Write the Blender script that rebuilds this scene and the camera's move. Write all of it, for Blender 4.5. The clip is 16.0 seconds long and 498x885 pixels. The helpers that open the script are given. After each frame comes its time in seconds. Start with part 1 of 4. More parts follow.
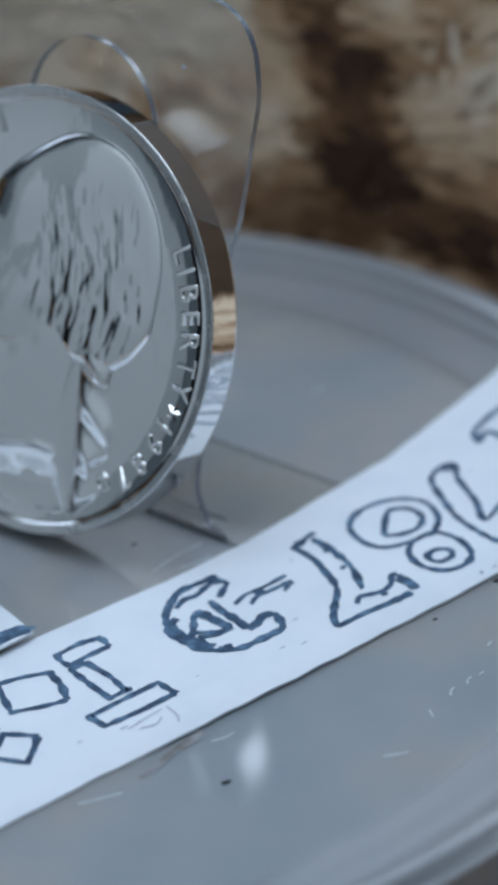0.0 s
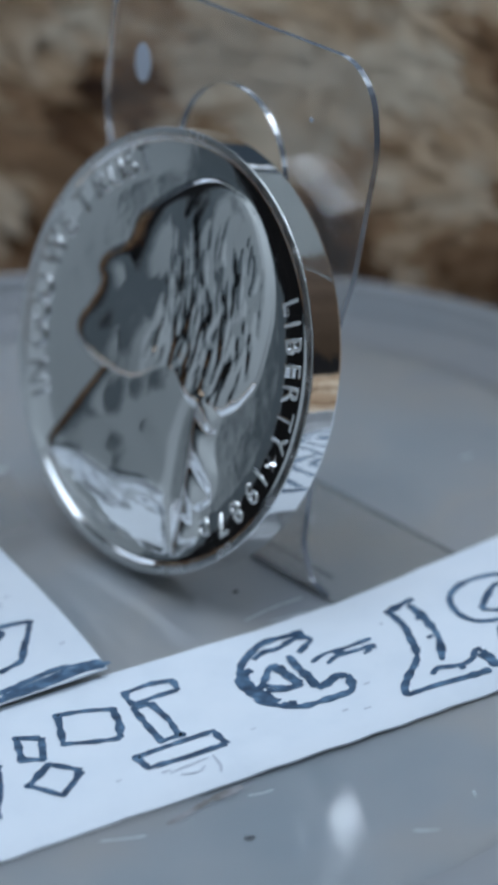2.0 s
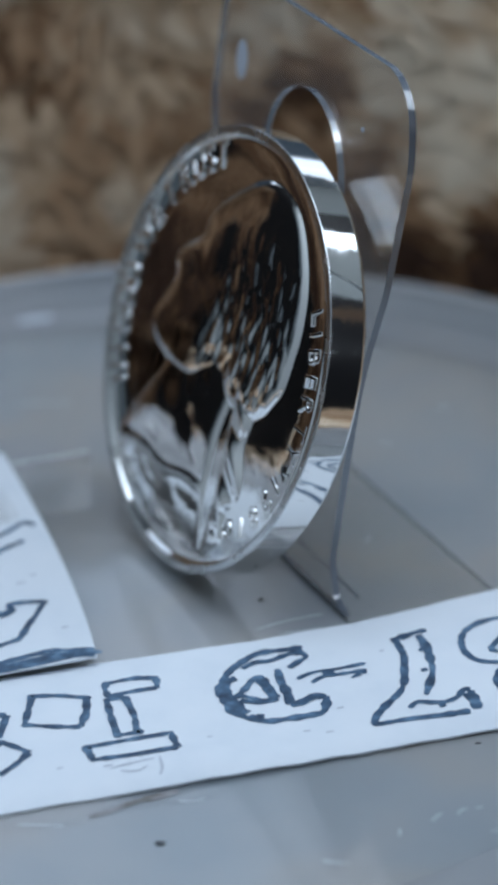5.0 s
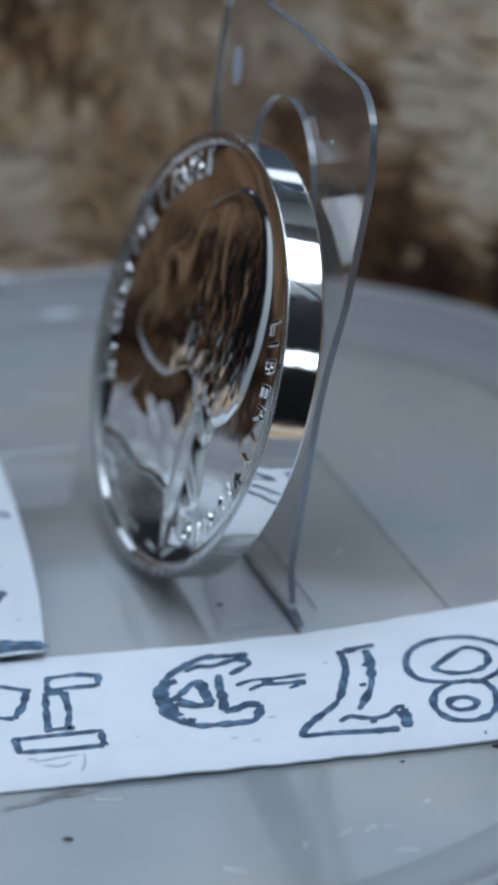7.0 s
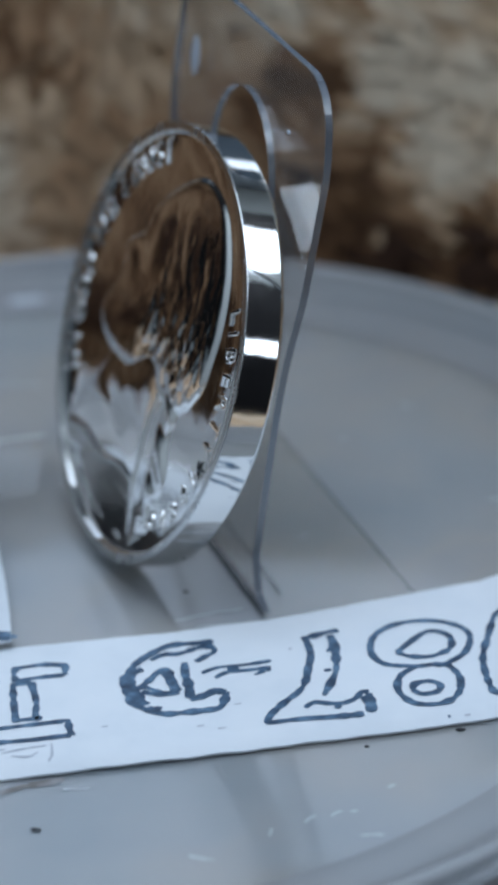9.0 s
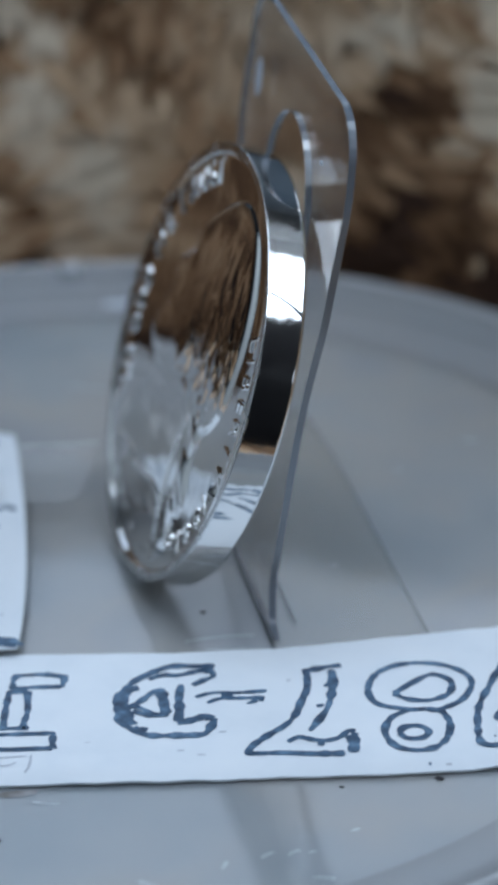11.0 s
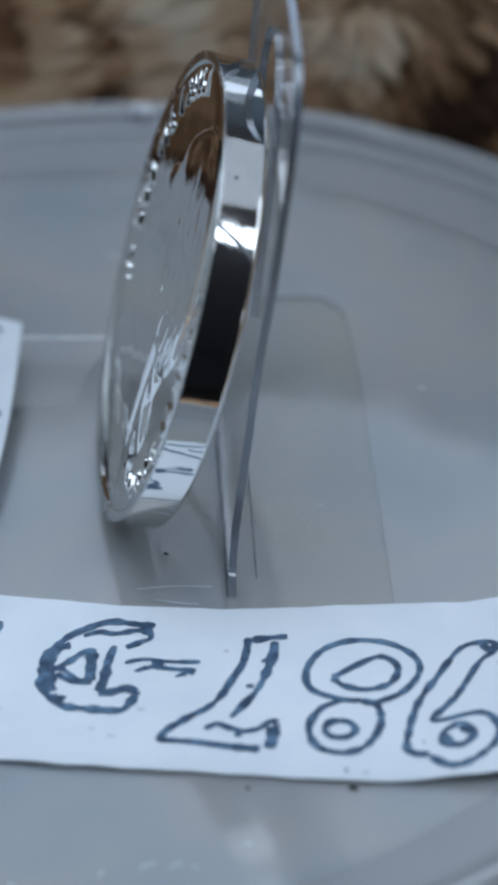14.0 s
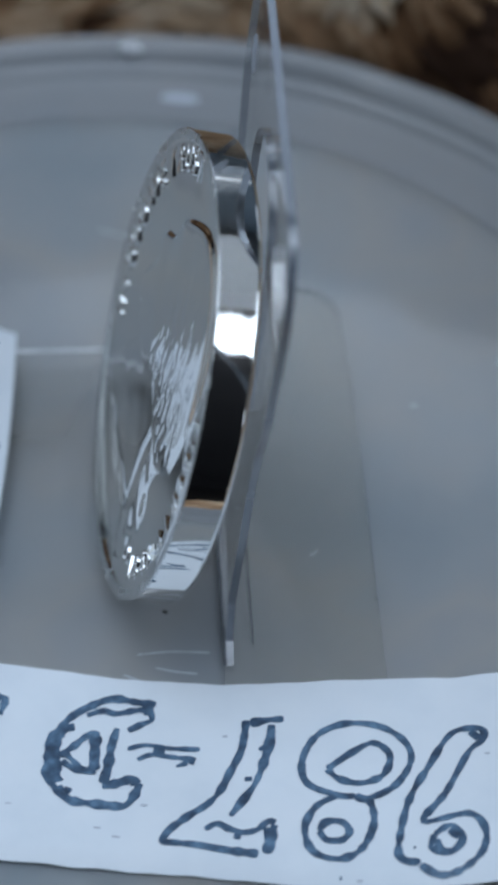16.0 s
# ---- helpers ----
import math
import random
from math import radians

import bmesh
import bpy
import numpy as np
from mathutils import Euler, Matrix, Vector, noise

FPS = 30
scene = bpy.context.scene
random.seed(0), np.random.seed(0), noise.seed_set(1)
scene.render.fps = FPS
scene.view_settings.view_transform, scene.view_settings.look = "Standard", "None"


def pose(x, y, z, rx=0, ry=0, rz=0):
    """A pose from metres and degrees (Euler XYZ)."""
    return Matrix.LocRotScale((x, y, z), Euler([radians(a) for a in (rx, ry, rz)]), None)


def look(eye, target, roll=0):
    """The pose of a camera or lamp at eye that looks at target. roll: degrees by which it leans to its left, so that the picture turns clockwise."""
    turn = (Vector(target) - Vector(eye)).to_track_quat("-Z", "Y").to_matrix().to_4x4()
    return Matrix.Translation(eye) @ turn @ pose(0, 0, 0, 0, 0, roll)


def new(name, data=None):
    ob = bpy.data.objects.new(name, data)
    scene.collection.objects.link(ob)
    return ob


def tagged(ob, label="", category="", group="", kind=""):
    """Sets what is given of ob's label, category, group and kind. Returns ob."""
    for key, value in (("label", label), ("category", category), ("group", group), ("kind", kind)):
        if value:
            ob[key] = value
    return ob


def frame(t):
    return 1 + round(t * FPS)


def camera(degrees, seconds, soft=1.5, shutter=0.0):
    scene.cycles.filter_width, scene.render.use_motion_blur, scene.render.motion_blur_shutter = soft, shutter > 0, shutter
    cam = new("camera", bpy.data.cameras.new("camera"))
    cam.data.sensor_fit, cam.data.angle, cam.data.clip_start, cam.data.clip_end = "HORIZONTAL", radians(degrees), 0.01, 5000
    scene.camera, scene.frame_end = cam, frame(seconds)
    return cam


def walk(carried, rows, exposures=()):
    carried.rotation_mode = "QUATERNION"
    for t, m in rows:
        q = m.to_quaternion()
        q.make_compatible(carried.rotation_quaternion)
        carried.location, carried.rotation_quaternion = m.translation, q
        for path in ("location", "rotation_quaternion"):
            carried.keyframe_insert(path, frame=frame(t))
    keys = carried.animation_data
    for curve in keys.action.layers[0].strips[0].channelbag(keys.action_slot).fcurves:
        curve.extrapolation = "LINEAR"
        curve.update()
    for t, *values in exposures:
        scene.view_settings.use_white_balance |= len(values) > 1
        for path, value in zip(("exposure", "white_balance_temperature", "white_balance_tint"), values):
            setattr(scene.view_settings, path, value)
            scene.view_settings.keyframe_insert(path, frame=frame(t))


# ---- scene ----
# Everything is laid out in millimetres and brought to metres by MM. The tray's inner floor is z = 0.
MM = 0.001035
cam = camera(11.0, 16.0, soft=4.3)
cam.data.dof.use_dof = True
cam.data.dof.focus_distance = 0.113
cam.data.dof.aperture_fstop = 62.0
PATH = [
    (0, (-0.04179, -0.09903, 0.06191), (0.00479, -0.00508, 0.00358), -3.80),
    (0.5, (-0.03930, -0.09988, 0.06251), (0.00375, -0.00367, 0.00514), -3.80),
    (1, (-0.03669, -0.10031, 0.06206), (0.00249, -0.00218, 0.00519), -3.48),
    (1.5, (-0.03197, -0.10227, 0.06130), (0.00132, -0.00142, 0.00544), -3.62),
    (2, (-0.02736, -0.10447, 0.06094), (0.00057, -0.00159, 0.00584), -3.63),
    (2.5, (-0.02510, -0.10471, 0.06031), (0.00044, -0.00077, 0.00606), -3.39),
    (3, (-0.02232, -0.10534, 0.05984), (-0.00097, -0.00019, 0.00610), -3.22),
    (3.5, (-0.01775, -0.10672, 0.05899), (-0.00085, -0.00054, 0.00570), -3.09),
    (4, (-0.01304, -0.10694, 0.05895), (-0.00061, -0.00030, 0.00534), -3.11),
    (6.5, (0.00490, -0.10760, 0.05893), (-0.00114, -0.00012, 0.00589), -2.14),
    (7, (0.00618, -0.10754, 0.05904), (-0.00014, -0.00010, 0.00597), -1.92),
    (7.5, (0.00535, -0.10762, 0.05953), (0.00047, -0.00030, 0.00607), -2.09),
    (8, (0.00290, -0.10724, 0.05846), (0.00010, 0.00009, 0.00486), -2.09),
    (8.5, (0.00480, -0.10775, 0.05932), (0.00084, -0.00077, 0.00511), -2.50),
    (11, (0.01937, -0.10525, 0.06140), (0.00005, -0.00025, 0.00660), -1.65),
    (11.5, (0.02385, -0.10397, 0.06059), (-0.00092, 0.00006, 0.00613), -1.64),
    (12, (0.02864, -0.10205, 0.06103), (-0.00081, 0.00044, 0.00599), -1.72),
    (12.5, (0.03226, -0.09951, 0.06220), (-0.00062, 0.00098, 0.00544), -1.63),
    (13, (0.03453, -0.09673, 0.06380), (-0.00121, 0.00156, 0.00496), -1.94),
    (13.5, (0.03485, -0.09238, 0.06666), (-0.00145, 0.00333, 0.00403), -2.87),
    (14, (0.03407, -0.08647, 0.06918), (-0.00103, 0.00466, -0.00056), -3.61),
    (14.5, (0.03204, -0.08040, 0.07321), (-0.00092, 0.00476, -0.00464), -3.90),
    (15, (0.03099, -0.07642, 0.08189), (-0.00061, 0.00524, -0.00016), -3.81),
    (15.5, (0.02993, -0.07307, 0.08571), (-0.00096, 0.00389, -0.00102), -4.67),
    (16, (0.02957, -0.07062, 0.09036), (-0.00055, 0.00436, 0.00165), -4.63),
]
GROW = 1.035  # brings the path to the coin's true size
walk(cam, [(t, look(Vector(eye) * GROW, Vector(target) * GROW, roll)) for t, eye, target, roll in PATH], exposures=[(0, 0.0), (13.0, 0.0), (14.0, -0.05), (14.5, -0.10), (15.0, -0.10), (16.0, -0.18)])

# ---- light ----
world = bpy.data.worlds.new("sky")
scene.world = world
world.use_nodes = True
wn = world.node_tree.nodes
sky = wn.new("ShaderNodeTexSky")
sky.sky_type, sky.sun_disc = "NISHITA", False
sky.sun_elevation, sky.sun_rotation = radians(35), radians(140)
world.node_tree.links.new(sky.outputs["Color"], wn["Background"].inputs["Color"])
wn["Background"].inputs["Strength"].default_value = 0.12


def window_light(name, m, w, h, watts, colour):
    """The sky's light that enters by a window."""
    data = bpy.data.lights.new(name, "AREA")
    data.shape, data.size, data.size_y, data.energy, data.color = "RECTANGLE", w, h, watts, colour
    ob = new(name, data)
    ob.matrix_world = m
    return ob


DAY = (0.72, 0.842, 1.0)
window_light("window_light", look((1.28, -0.085, 1.31), (0, -0.085, 1.31)), 1.02, 0.60, 13.5, DAY)
window_light("small_window_light", look((1.26, -0.80, 0.30), (0, 0, 0.01)), 0.16, 0.15, 0.32, DAY)
# added lamp for soft overhead light; no roof window is known
window_light("added_roof_light", look((-0.02, -0.05, 1.93), (-0.02, -0.0499, 0.0)), 1.74, 1.2, 24.5, DAY)
window_light("north_window_light", look((-0.57, 1.49, 1.2), (-0.57, 0, 1.2)), 1.26, 1.12, 5.0, DAY)
# added source, out of view, to brighten what the lid's floor reflects
window_light("added_low_light", look((0.87, 1.49, 0.84), (0.87, 0, 0.84)), 0.64, 0.40, 1.15, DAY)
scene.view_settings.exposure = 0.0


# ---- materials ----
def material(name, colour, rough=0.5, metal=0.0, **more):
    m = bpy.data.materials.new(name)
    m.use_nodes = True
    p = m.node_tree.nodes["Principled BSDF"]
    p.inputs["Base Color"].default_value = (*colour, 1)
    p.inputs["Roughness"].default_value, p.inputs["Metallic"].default_value = rough, metal
    for key, value in more.items():
        p.inputs[key.replace("_", " ")].default_value = value
    return m


def node(m, kind, **values):
    n = m.node_tree.nodes.new(kind)
    for key, value in values.items():
        n.inputs[key.replace("_", " ")].default_value = value
    return n


def link(m, a, b):
    m.node_tree.links.new(a, b)


def mottled(m, scale, stops, target="Base Color", detail=4.0, coord="Object"):
    """A noise through a colour ramp into one input of the surface."""
    p = m.node_tree.nodes["Principled BSDF"]
    tc = m.node_tree.nodes.new("ShaderNodeTexCoord")
    nz = node(m, "ShaderNodeTexNoise", Scale=scale, Detail=detail)
    link(m, tc.outputs[coord], nz.inputs["Vector"])
    rp = m.node_tree.nodes.new("ShaderNodeValToRGB")
    while len(rp.color_ramp.elements) < len(stops):
        rp.color_ramp.elements.new(0.5)
    for e, (at, c) in zip(rp.color_ramp.elements, stops):
        e.position, e.color = at, (*c, 1) if isinstance(c, tuple) else (c, c, c, 1)
    link(m, nz.outputs["Fac"], rp.inputs["Fac"])
    link(m, rp.outputs["Color"], p.inputs[target])
    return nz


def bumped(m, scale, strength, distance, detail=3.0):
    p = m.node_tree.nodes["Principled BSDF"]
    tc = m.node_tree.nodes.new("ShaderNodeTexCoord")
    nz = node(m, "ShaderNodeTexNoise", Scale=scale, Detail=detail)
    link(m, tc.outputs["Object"], nz.inputs["Vector"])
    b = node(m, "ShaderNodeBump", Strength=strength, Distance=distance)
    link(m, nz.outputs["Fac"], b.inputs["Height"])
    link(m, b.outputs["Normal"], p.inputs["Normal"])


PAPER = material("white_paper", (0.745, 0.80, 0.85), 0.75)
mottled(PAPER, 420, [(0.3, (0.715, 0.775, 0.83)), (0.5, (0.75, 0.805, 0.855)), (0.7, (0.77, 0.82, 0.865))], detail=6.0)
bumped(PAPER, 2500, 0.25, 0.00004)
INK = material("blue_black_ink", (0.02, 0.04, 0.09), 0.5)
mottled(INK, 1500, [(0.30, (0.016, 0.038, 0.075)), (0.5, (0.050, 0.105, 0.18)), (0.75, (0.15, 0.27, 0.40))])
SMUDGE = material("grey_smudge", (0.50, 0.54, 0.60), 0.8)
SPECK = material("dark_crumb", (0.02, 0.02, 0.025), 0.7)
SCRATCH = material("pale_scuff", (0.52, 0.56, 0.61), 0.35)
TUB = material("milky_polypropylene", (0.40, 0.42, 0.45), 0.06, IOR=1.60, Transmission_Weight=0.15, Subsurface_Weight=0.7, Subsurface_Scale=0.005)
mottled(TUB, 62, [(0.34, (0.34, 0.384, 0.415)), (0.45, (0.39, 0.42, 0.438)), (0.54, (0.435, 0.435, 0.425)), (0.62, (0.395, 0.414, 0.43)), (0.72, (0.36, 0.397, 0.43))], detail=3.5)
mottled(TUB, 160, [(0.3, 0.075), (0.7, 0.125)], target="Roughness")
TUB.node_tree.nodes["Principled BSDF"].inputs["Subsurface Radius"].default_value = (1.0, 1.0, 1.0)
bumped(TUB, 120, 0.05, 0.0003, 3.0)
RIM = material("frosted_polypropylene", (0.36, 0.38, 0.41), 0.24, IOR=1.45, Transmission_Weight=0.25)
mottled(RIM, 60, [(0.30, (0.33, 0.36, 0.39)), (0.55, (0.38, 0.39, 0.40)), (0.8, (0.34, 0.365, 0.40))])
bumped(RIM, 150, 0.3, 0.0003)


# bright colour that stands for glints on the rim and the tape
PALE_GLINT = material("painted_glint", (0.74, 0.77, 0.80), 0.14, IOR=1.5)


def thin_clear(name, tint, veil, veil_colour, rough, gain):
    """Thin clear sheet: light passes straight, a faint haze stays, and it shines by its angle."""
    m = bpy.data.materials.new(name)
    m.use_nodes = True
    t = m.node_tree
    t.nodes.remove(t.nodes["Principled BSDF"])
    clear = node(m, "ShaderNodeBsdfTransparent", Color=(*tint, 1))
    haze = node(m, "ShaderNodeBsdfDiffuse", Color=(*veil_colour, 1))
    body = node(m, "ShaderNodeMixShader", Fac=veil)
    gloss = node(m, "ShaderNodeBsdfGlossy", Roughness=rough)
    facing = node(m, "ShaderNodeLayerWeight", Blend=0.5)
    steep = node(m, "ShaderNodeMath")
    steep.operation = "POWER"
    steep.inputs[1].default_value = 4.0
    shine = node(m, "ShaderNodeMath")
    shine.operation = "MULTIPLY_ADD"
    shine.inputs[1].default_value, shine.inputs[2].default_value = 0.40, gain
    link(m, facing.outputs["Facing"], steep.inputs[0])
    link(m, steep.outputs[0], shine.inputs[0])
    whole = t.nodes.new("ShaderNodeMixShader")
    tc = t.nodes.new("ShaderNodeTexCoord")
    nz = node(m, "ShaderNodeTexNoise", Scale=120.0, Detail=3.0)
    bump = node(m, "ShaderNodeBump", Strength=0.12, Distance=0.0003)
    link(m, tc.outputs["Object"], nz.inputs["Vector"])
    link(m, nz.outputs["Fac"], bump.inputs["Height"])
    link(m, bump.outputs["Normal"], gloss.inputs["Normal"])
    link(m, clear.outputs[0], body.inputs[1])
    link(m, haze.outputs[0], body.inputs[2])
    link(m, shine.outputs[0], whole.inputs[0])
    link(m, body.outputs[0], whole.inputs[1])
    link(m, gloss.outputs[0], whole.inputs[2])
    link(m, whole.outputs[0], t.nodes["Material Output"].inputs["Surface"])
    return m


CLEAR = thin_clear("clear_plastic", (0.975, 0.97, 0.965), 0.065, (0.55, 0.53, 0.51), 0.025, 0.036)
BASE = thin_clear("clear_plastic_foot", (1.0, 0.998, 0.994), 0.09, (0.42, 0.42, 0.40), 0.06, 0.01)
FAINT = thin_clear("faint_plastic_edge", (0.80, 0.82, 0.85), 0.48, (0.17, 0.20, 0.23), 0.1, 0.02)
# dried glue; it also colours the painted reflection inside the rim
GLUE_AND_GLINT = material("glue_and_glint", (0.50, 0.55, 0.63), 0.4)
STAIN = material("brown_smear", (0.20, 0.18, 0.16), 0.6)
mottled(STAIN, 900, [(0.35, (0.15, 0.14, 0.13)), (0.7, (0.30, 0.30, 0.31))])
CUT = material("cut_plastic_edge", (0.17, 0.20, 0.245), 0.22, IOR=1.75, Transmission_Weight=0.4, Coat_Weight=0.8, Coat_Roughness=0.2)
NICKEL = material("polished_nickel", (0.80, 0.80, 0.79), 0.035, 1.0)
mottled(NICKEL, 500, [(0.35, 0.02), (0.75, 0.09)], target="Roughness")
bumped(NICKEL, 330, 0.11, 0.0002)
WORN = material("worn_nickel", (0.72, 0.73, 0.73), 0.22, 1.0)
mottled(WORN, 900, [(0.3, 0.16), (0.7, 0.30)], target="Roughness")
FUR = material("brown_plush", (0.2, 0.13, 0.08), 0.85)
FUR_STOPS = [(0.06, (0.050, 0.019, 0.007)), (0.26, (0.195, 0.095, 0.040)), (0.46, (0.46, 0.275, 0.150)), (0.66, (0.70, 0.505, 0.325)), (0.92, (0.82, 0.68, 0.51))]
tone = node(FUR, "ShaderNodeAttribute")
tone.attribute_name = "tone"
ramp = node(FUR, "ShaderNodeValToRGB")
while len(ramp.color_ramp.elements) < len(FUR_STOPS):
    ramp.color_ramp.elements.new(0.5)
for e, (at, c) in zip(ramp.color_ramp.elements, FUR_STOPS):
    e.position, e.color = at, (*c, 1)
link(FUR, tone.outputs["Fac"], ramp.inputs["Fac"])
link(FUR, ramp.outputs["Color"], FUR.node_tree.nodes["Principled BSDF"].inputs["Base Color"])
# tones of unseen walls, door and ceiling, picked for the coin's reflections
WALL = material("grey_wall_paint", (0.52, 0.56, 0.555), 0.8)
mottled(WALL, 3, [(0.3, (0.50, 0.54, 0.535)), (0.7, (0.55, 0.59, 0.585))])
CASING = material("dark_grey_casing_paint", (0.17, 0.20, 0.21), 0.6)
mottled(CASING, 4, [(0.3, (0.15, 0.18, 0.19)), (0.7, (0.19, 0.22, 0.23))])
DARK = material("dark_stained_wood", (0.012, 0.011, 0.012), 0.6, Specular_IOR_Level=0.15)
mottled(DARK, 5, [(0.3, (0.008, 0.008, 0.009)), (0.7, (0.02, 0.017, 0.016))])
PANELLING = material("brown_wood_panelling", (0.17, 0.10, 0.055), 0.5)
mottled(PANELLING, 9, [(0.3, (0.13, 0.075, 0.040)), (0.7, (0.22, 0.13, 0.075))])
DIM = material("dark_brown_wall_paint", (0.025, 0.023, 0.025), 0.7)
mottled(DIM, 3, [(0.3, (0.021, 0.019, 0.021)), (0.7, (0.029, 0.027, 0.029))])
CEIL = material("dark_grey_ceiling_paint", (0.09, 0.10, 0.115), 0.8)
mottled(CEIL, 2, [(0.3, (0.08, 0.09, 0.105)), (0.7, (0.10, 0.11, 0.125))])
BLUE = material("slate_blue_wall_paint", (0.10, 0.135, 0.17), 0.8)
mottled(BLUE, 3, [(0.3, (0.09, 0.125, 0.16)), (0.7, (0.11, 0.145, 0.18))])
PALE = material("pale_wall_paint", (0.75, 0.79, 0.78), 0.8)
mottled(PALE, 3, [(0.3, (0.73, 0.77, 0.76)), (0.7, (0.77, 0.81, 0.80))])
SHEET = material("mattress_cloth", (0.25, 0.22, 0.2), 0.9)
mottled(SHEET, 20, [(0.3, (0.20, 0.17, 0.15)), (0.7, (0.29, 0.26, 0.24))])
FRAME = material("white_window_paint", (0.8, 0.8, 0.8), 0.4)


# ---- mesh helpers ----
def to_object(name, bm, mat, parent=None, label="", smooth=True):
    me = bpy.data.meshes.new(name)
    bm.to_mesh(me)
    bm.free()
    me.materials.append(mat)
    if smooth:
        me.shade_smooth()
        me.set_sharp_from_angle(angle=radians(42))
    ob = new(name, me)
    if parent:
        ob.parent = parent
    if label:
        tagged(ob, label)
    return ob


def part(name, bm, mat, parent, label="", smooth=True):
    return to_object(name, bm, mat, parent, label, smooth)


def from_arrays(name, verts, faces, mat, parent=None, smooth=True):
    me = bpy.data.meshes.new(name)
    me.from_pydata([tuple(v) for v in verts], [], [tuple(f) for f in faces])
    me.materials.append(mat)
    if smooth:
        me.shade_smooth()
        me.set_sharp_from_angle(angle=radians(60))
    ob = new(name, me)
    if parent:
        ob.parent = parent
    return ob


def box(lo, hi, bm=None):
    bm = bm or bmesh.new()
    (x0, y0, z0), (x1, y1, z1) = lo, hi
    v = [bm.verts.new(p) for p in ((x0, y0, z0), (x1, y0, z0), (x1, y1, z0), (x0, y1, z0), (x0, y0, z1), (x1, y0, z1), (x1, y1, z1), (x0, y1, z1))]
    for f in ((3, 2, 1, 0), (4, 5, 6, 7), (0, 1, 5, 4), (1, 2, 6, 5), (2, 3, 7, 6), (3, 0, 4, 7)):
        bm.faces.new([v[i] for i in f])
    return bm


def revolve(profile, steps, centre=(0, 0, 0)):
    """A closed body of revolution from (r, z) pairs; the first and last lie on the axis."""
    bm = bmesh.new()
    rings = []
    for r, z in profile:
        if r < 1e-9:
            rings.append([bm.verts.new((centre[0], centre[1], centre[2] + z))])
        else:
            rings.append([bm.verts.new((centre[0] + r * math.cos(2 * math.pi * k / steps), centre[1] + r * math.sin(2 * math.pi * k / steps), centre[2] + z)) for k in range(steps)])
    for a, b in zip(rings, rings[1:]):
        for k in range(steps):
            j = (k + 1) % steps
            if len(a) == 1:
                bm.faces.new((a[0], b[k], b[j]))
            elif len(b) == 1:
                bm.faces.new((a[k], b[0], a[j]))
            else:
                bm.faces.new((a[k], b[k], b[j], a[j]))
    bmesh.ops.recalc_face_normals(bm, faces=bm.faces)
    return bm


def smooth_line(pts, closed=False, n=6):
    """Catmull-Rom points through the given ones."""
    p = [Vector((*q, 0)) if len(q) == 2 else Vector(q) for q in pts]
    out = []
    m = len(p)
    for i in range(m if closed else m - 1):
        a, b, c, d = (p[(i + k) % m] if closed else p[min(max(i + k, 0), m - 1)] for k in (-1, 0, 1, 2))
        for s in range(n):
            t = s / n
            out.append(0.5 * (2 * b + (c - a) * t + (2 * a - 5 * b + 4 * c - d) * t * t + (3 * b - a - 3 * c + d) * t ** 3))
    if not closed:
        out.append(p[-1])
    return out


def thin_sheet(points, thick):
    """A grid of points with a second layer below it and closed edges."""
    rows, cols = len(points), len(points[0])
    top = [p for row in points for p in row]
    verts = [(p[0] * MM, p[1] * MM, p[2] * MM) for p in top] + [(p[0] * MM, p[1] * MM, (p[2] - thick) * MM) for p in top]
    n, faces = rows * cols, []
    for j in range(rows - 1):
        for i in range(cols - 1):
            a = j * cols + i
            faces += [(a, a + 1, a + cols + 1, a + cols), (n + a + cols, n + a + cols + 1, n + a + 1, n + a)]
    ring = list(range(cols)) + [r * cols + cols - 1 for r in range(1, rows)] + [(rows - 1) * cols + c for c in range(cols - 2, -1, -1)] + [r * cols for r in range(rows - 2, 0, -1)]
    for a, b in zip(ring, ring[1:] + ring[:1]):
        faces.append((a, n + a, n + b, b))
    return verts, faces


# ---- room ----
# Unseen surroundings, added for what the coin and the lid reflect.
RX, RY, RN, ZF, ZC = 1.3, 1.8, 1.52, -0.6, 1.9


def wall(name, blocks, mat, label):
    """A wall as butted blocks, with whatever openings they leave."""
    bm = bmesh.new()
    for lo, hi in blocks:
        box(lo, hi, bm)
    return tagged(to_object(name, bm, mat, smooth=False), label, "wall", kind="structure")


def holed(along, at0, at1, a0, a1, w0, w1, z0, z1):
    """The four blocks round a window, for a wall along x or y."""
    out = []
    for lo, hi, b0, b1 in ((a0, w0, ZF, ZC), (w1, a1, ZF, ZC), (w0, w1, ZF, z0), (w0, w1, z1, ZC)):
        out.append(((lo, at0, b0), (hi, at1, b1)) if along == "x" else ((at0, lo, b0), (at1, hi, b1)))
    return out


wall("wall_south", [((-RX, -RY - 0.12, ZF), (RX, -RY, ZC))], DIM, "unseen dark brown painted wall, added for dark reflections")
wall("wall_north", holed("x", RN, RN + 0.12, -RX, 0.07, -1.22, 0.07, 0.62, 1.78)[:1] + holed("x", RN, RN + 0.12, -1.22, 0.07, -1.22, 0.07, 0.62, 1.78)[2:] + holed("x", RN, RN + 0.12, 0.07, RX, 0.53, 1.21, 0.62, 1.06), BLUE, "unseen slate-blue painted wall with a tall and an added low window")
EAST = [(-0.70, -0.62, ZF, ZC), (-0.62, -0.30, 0.58, 1.0), (-0.62, -0.47, ZF, 0.58), (-0.62, 0.80, 1.62, ZC), (0.45, 0.80, 1.0, 1.62)]
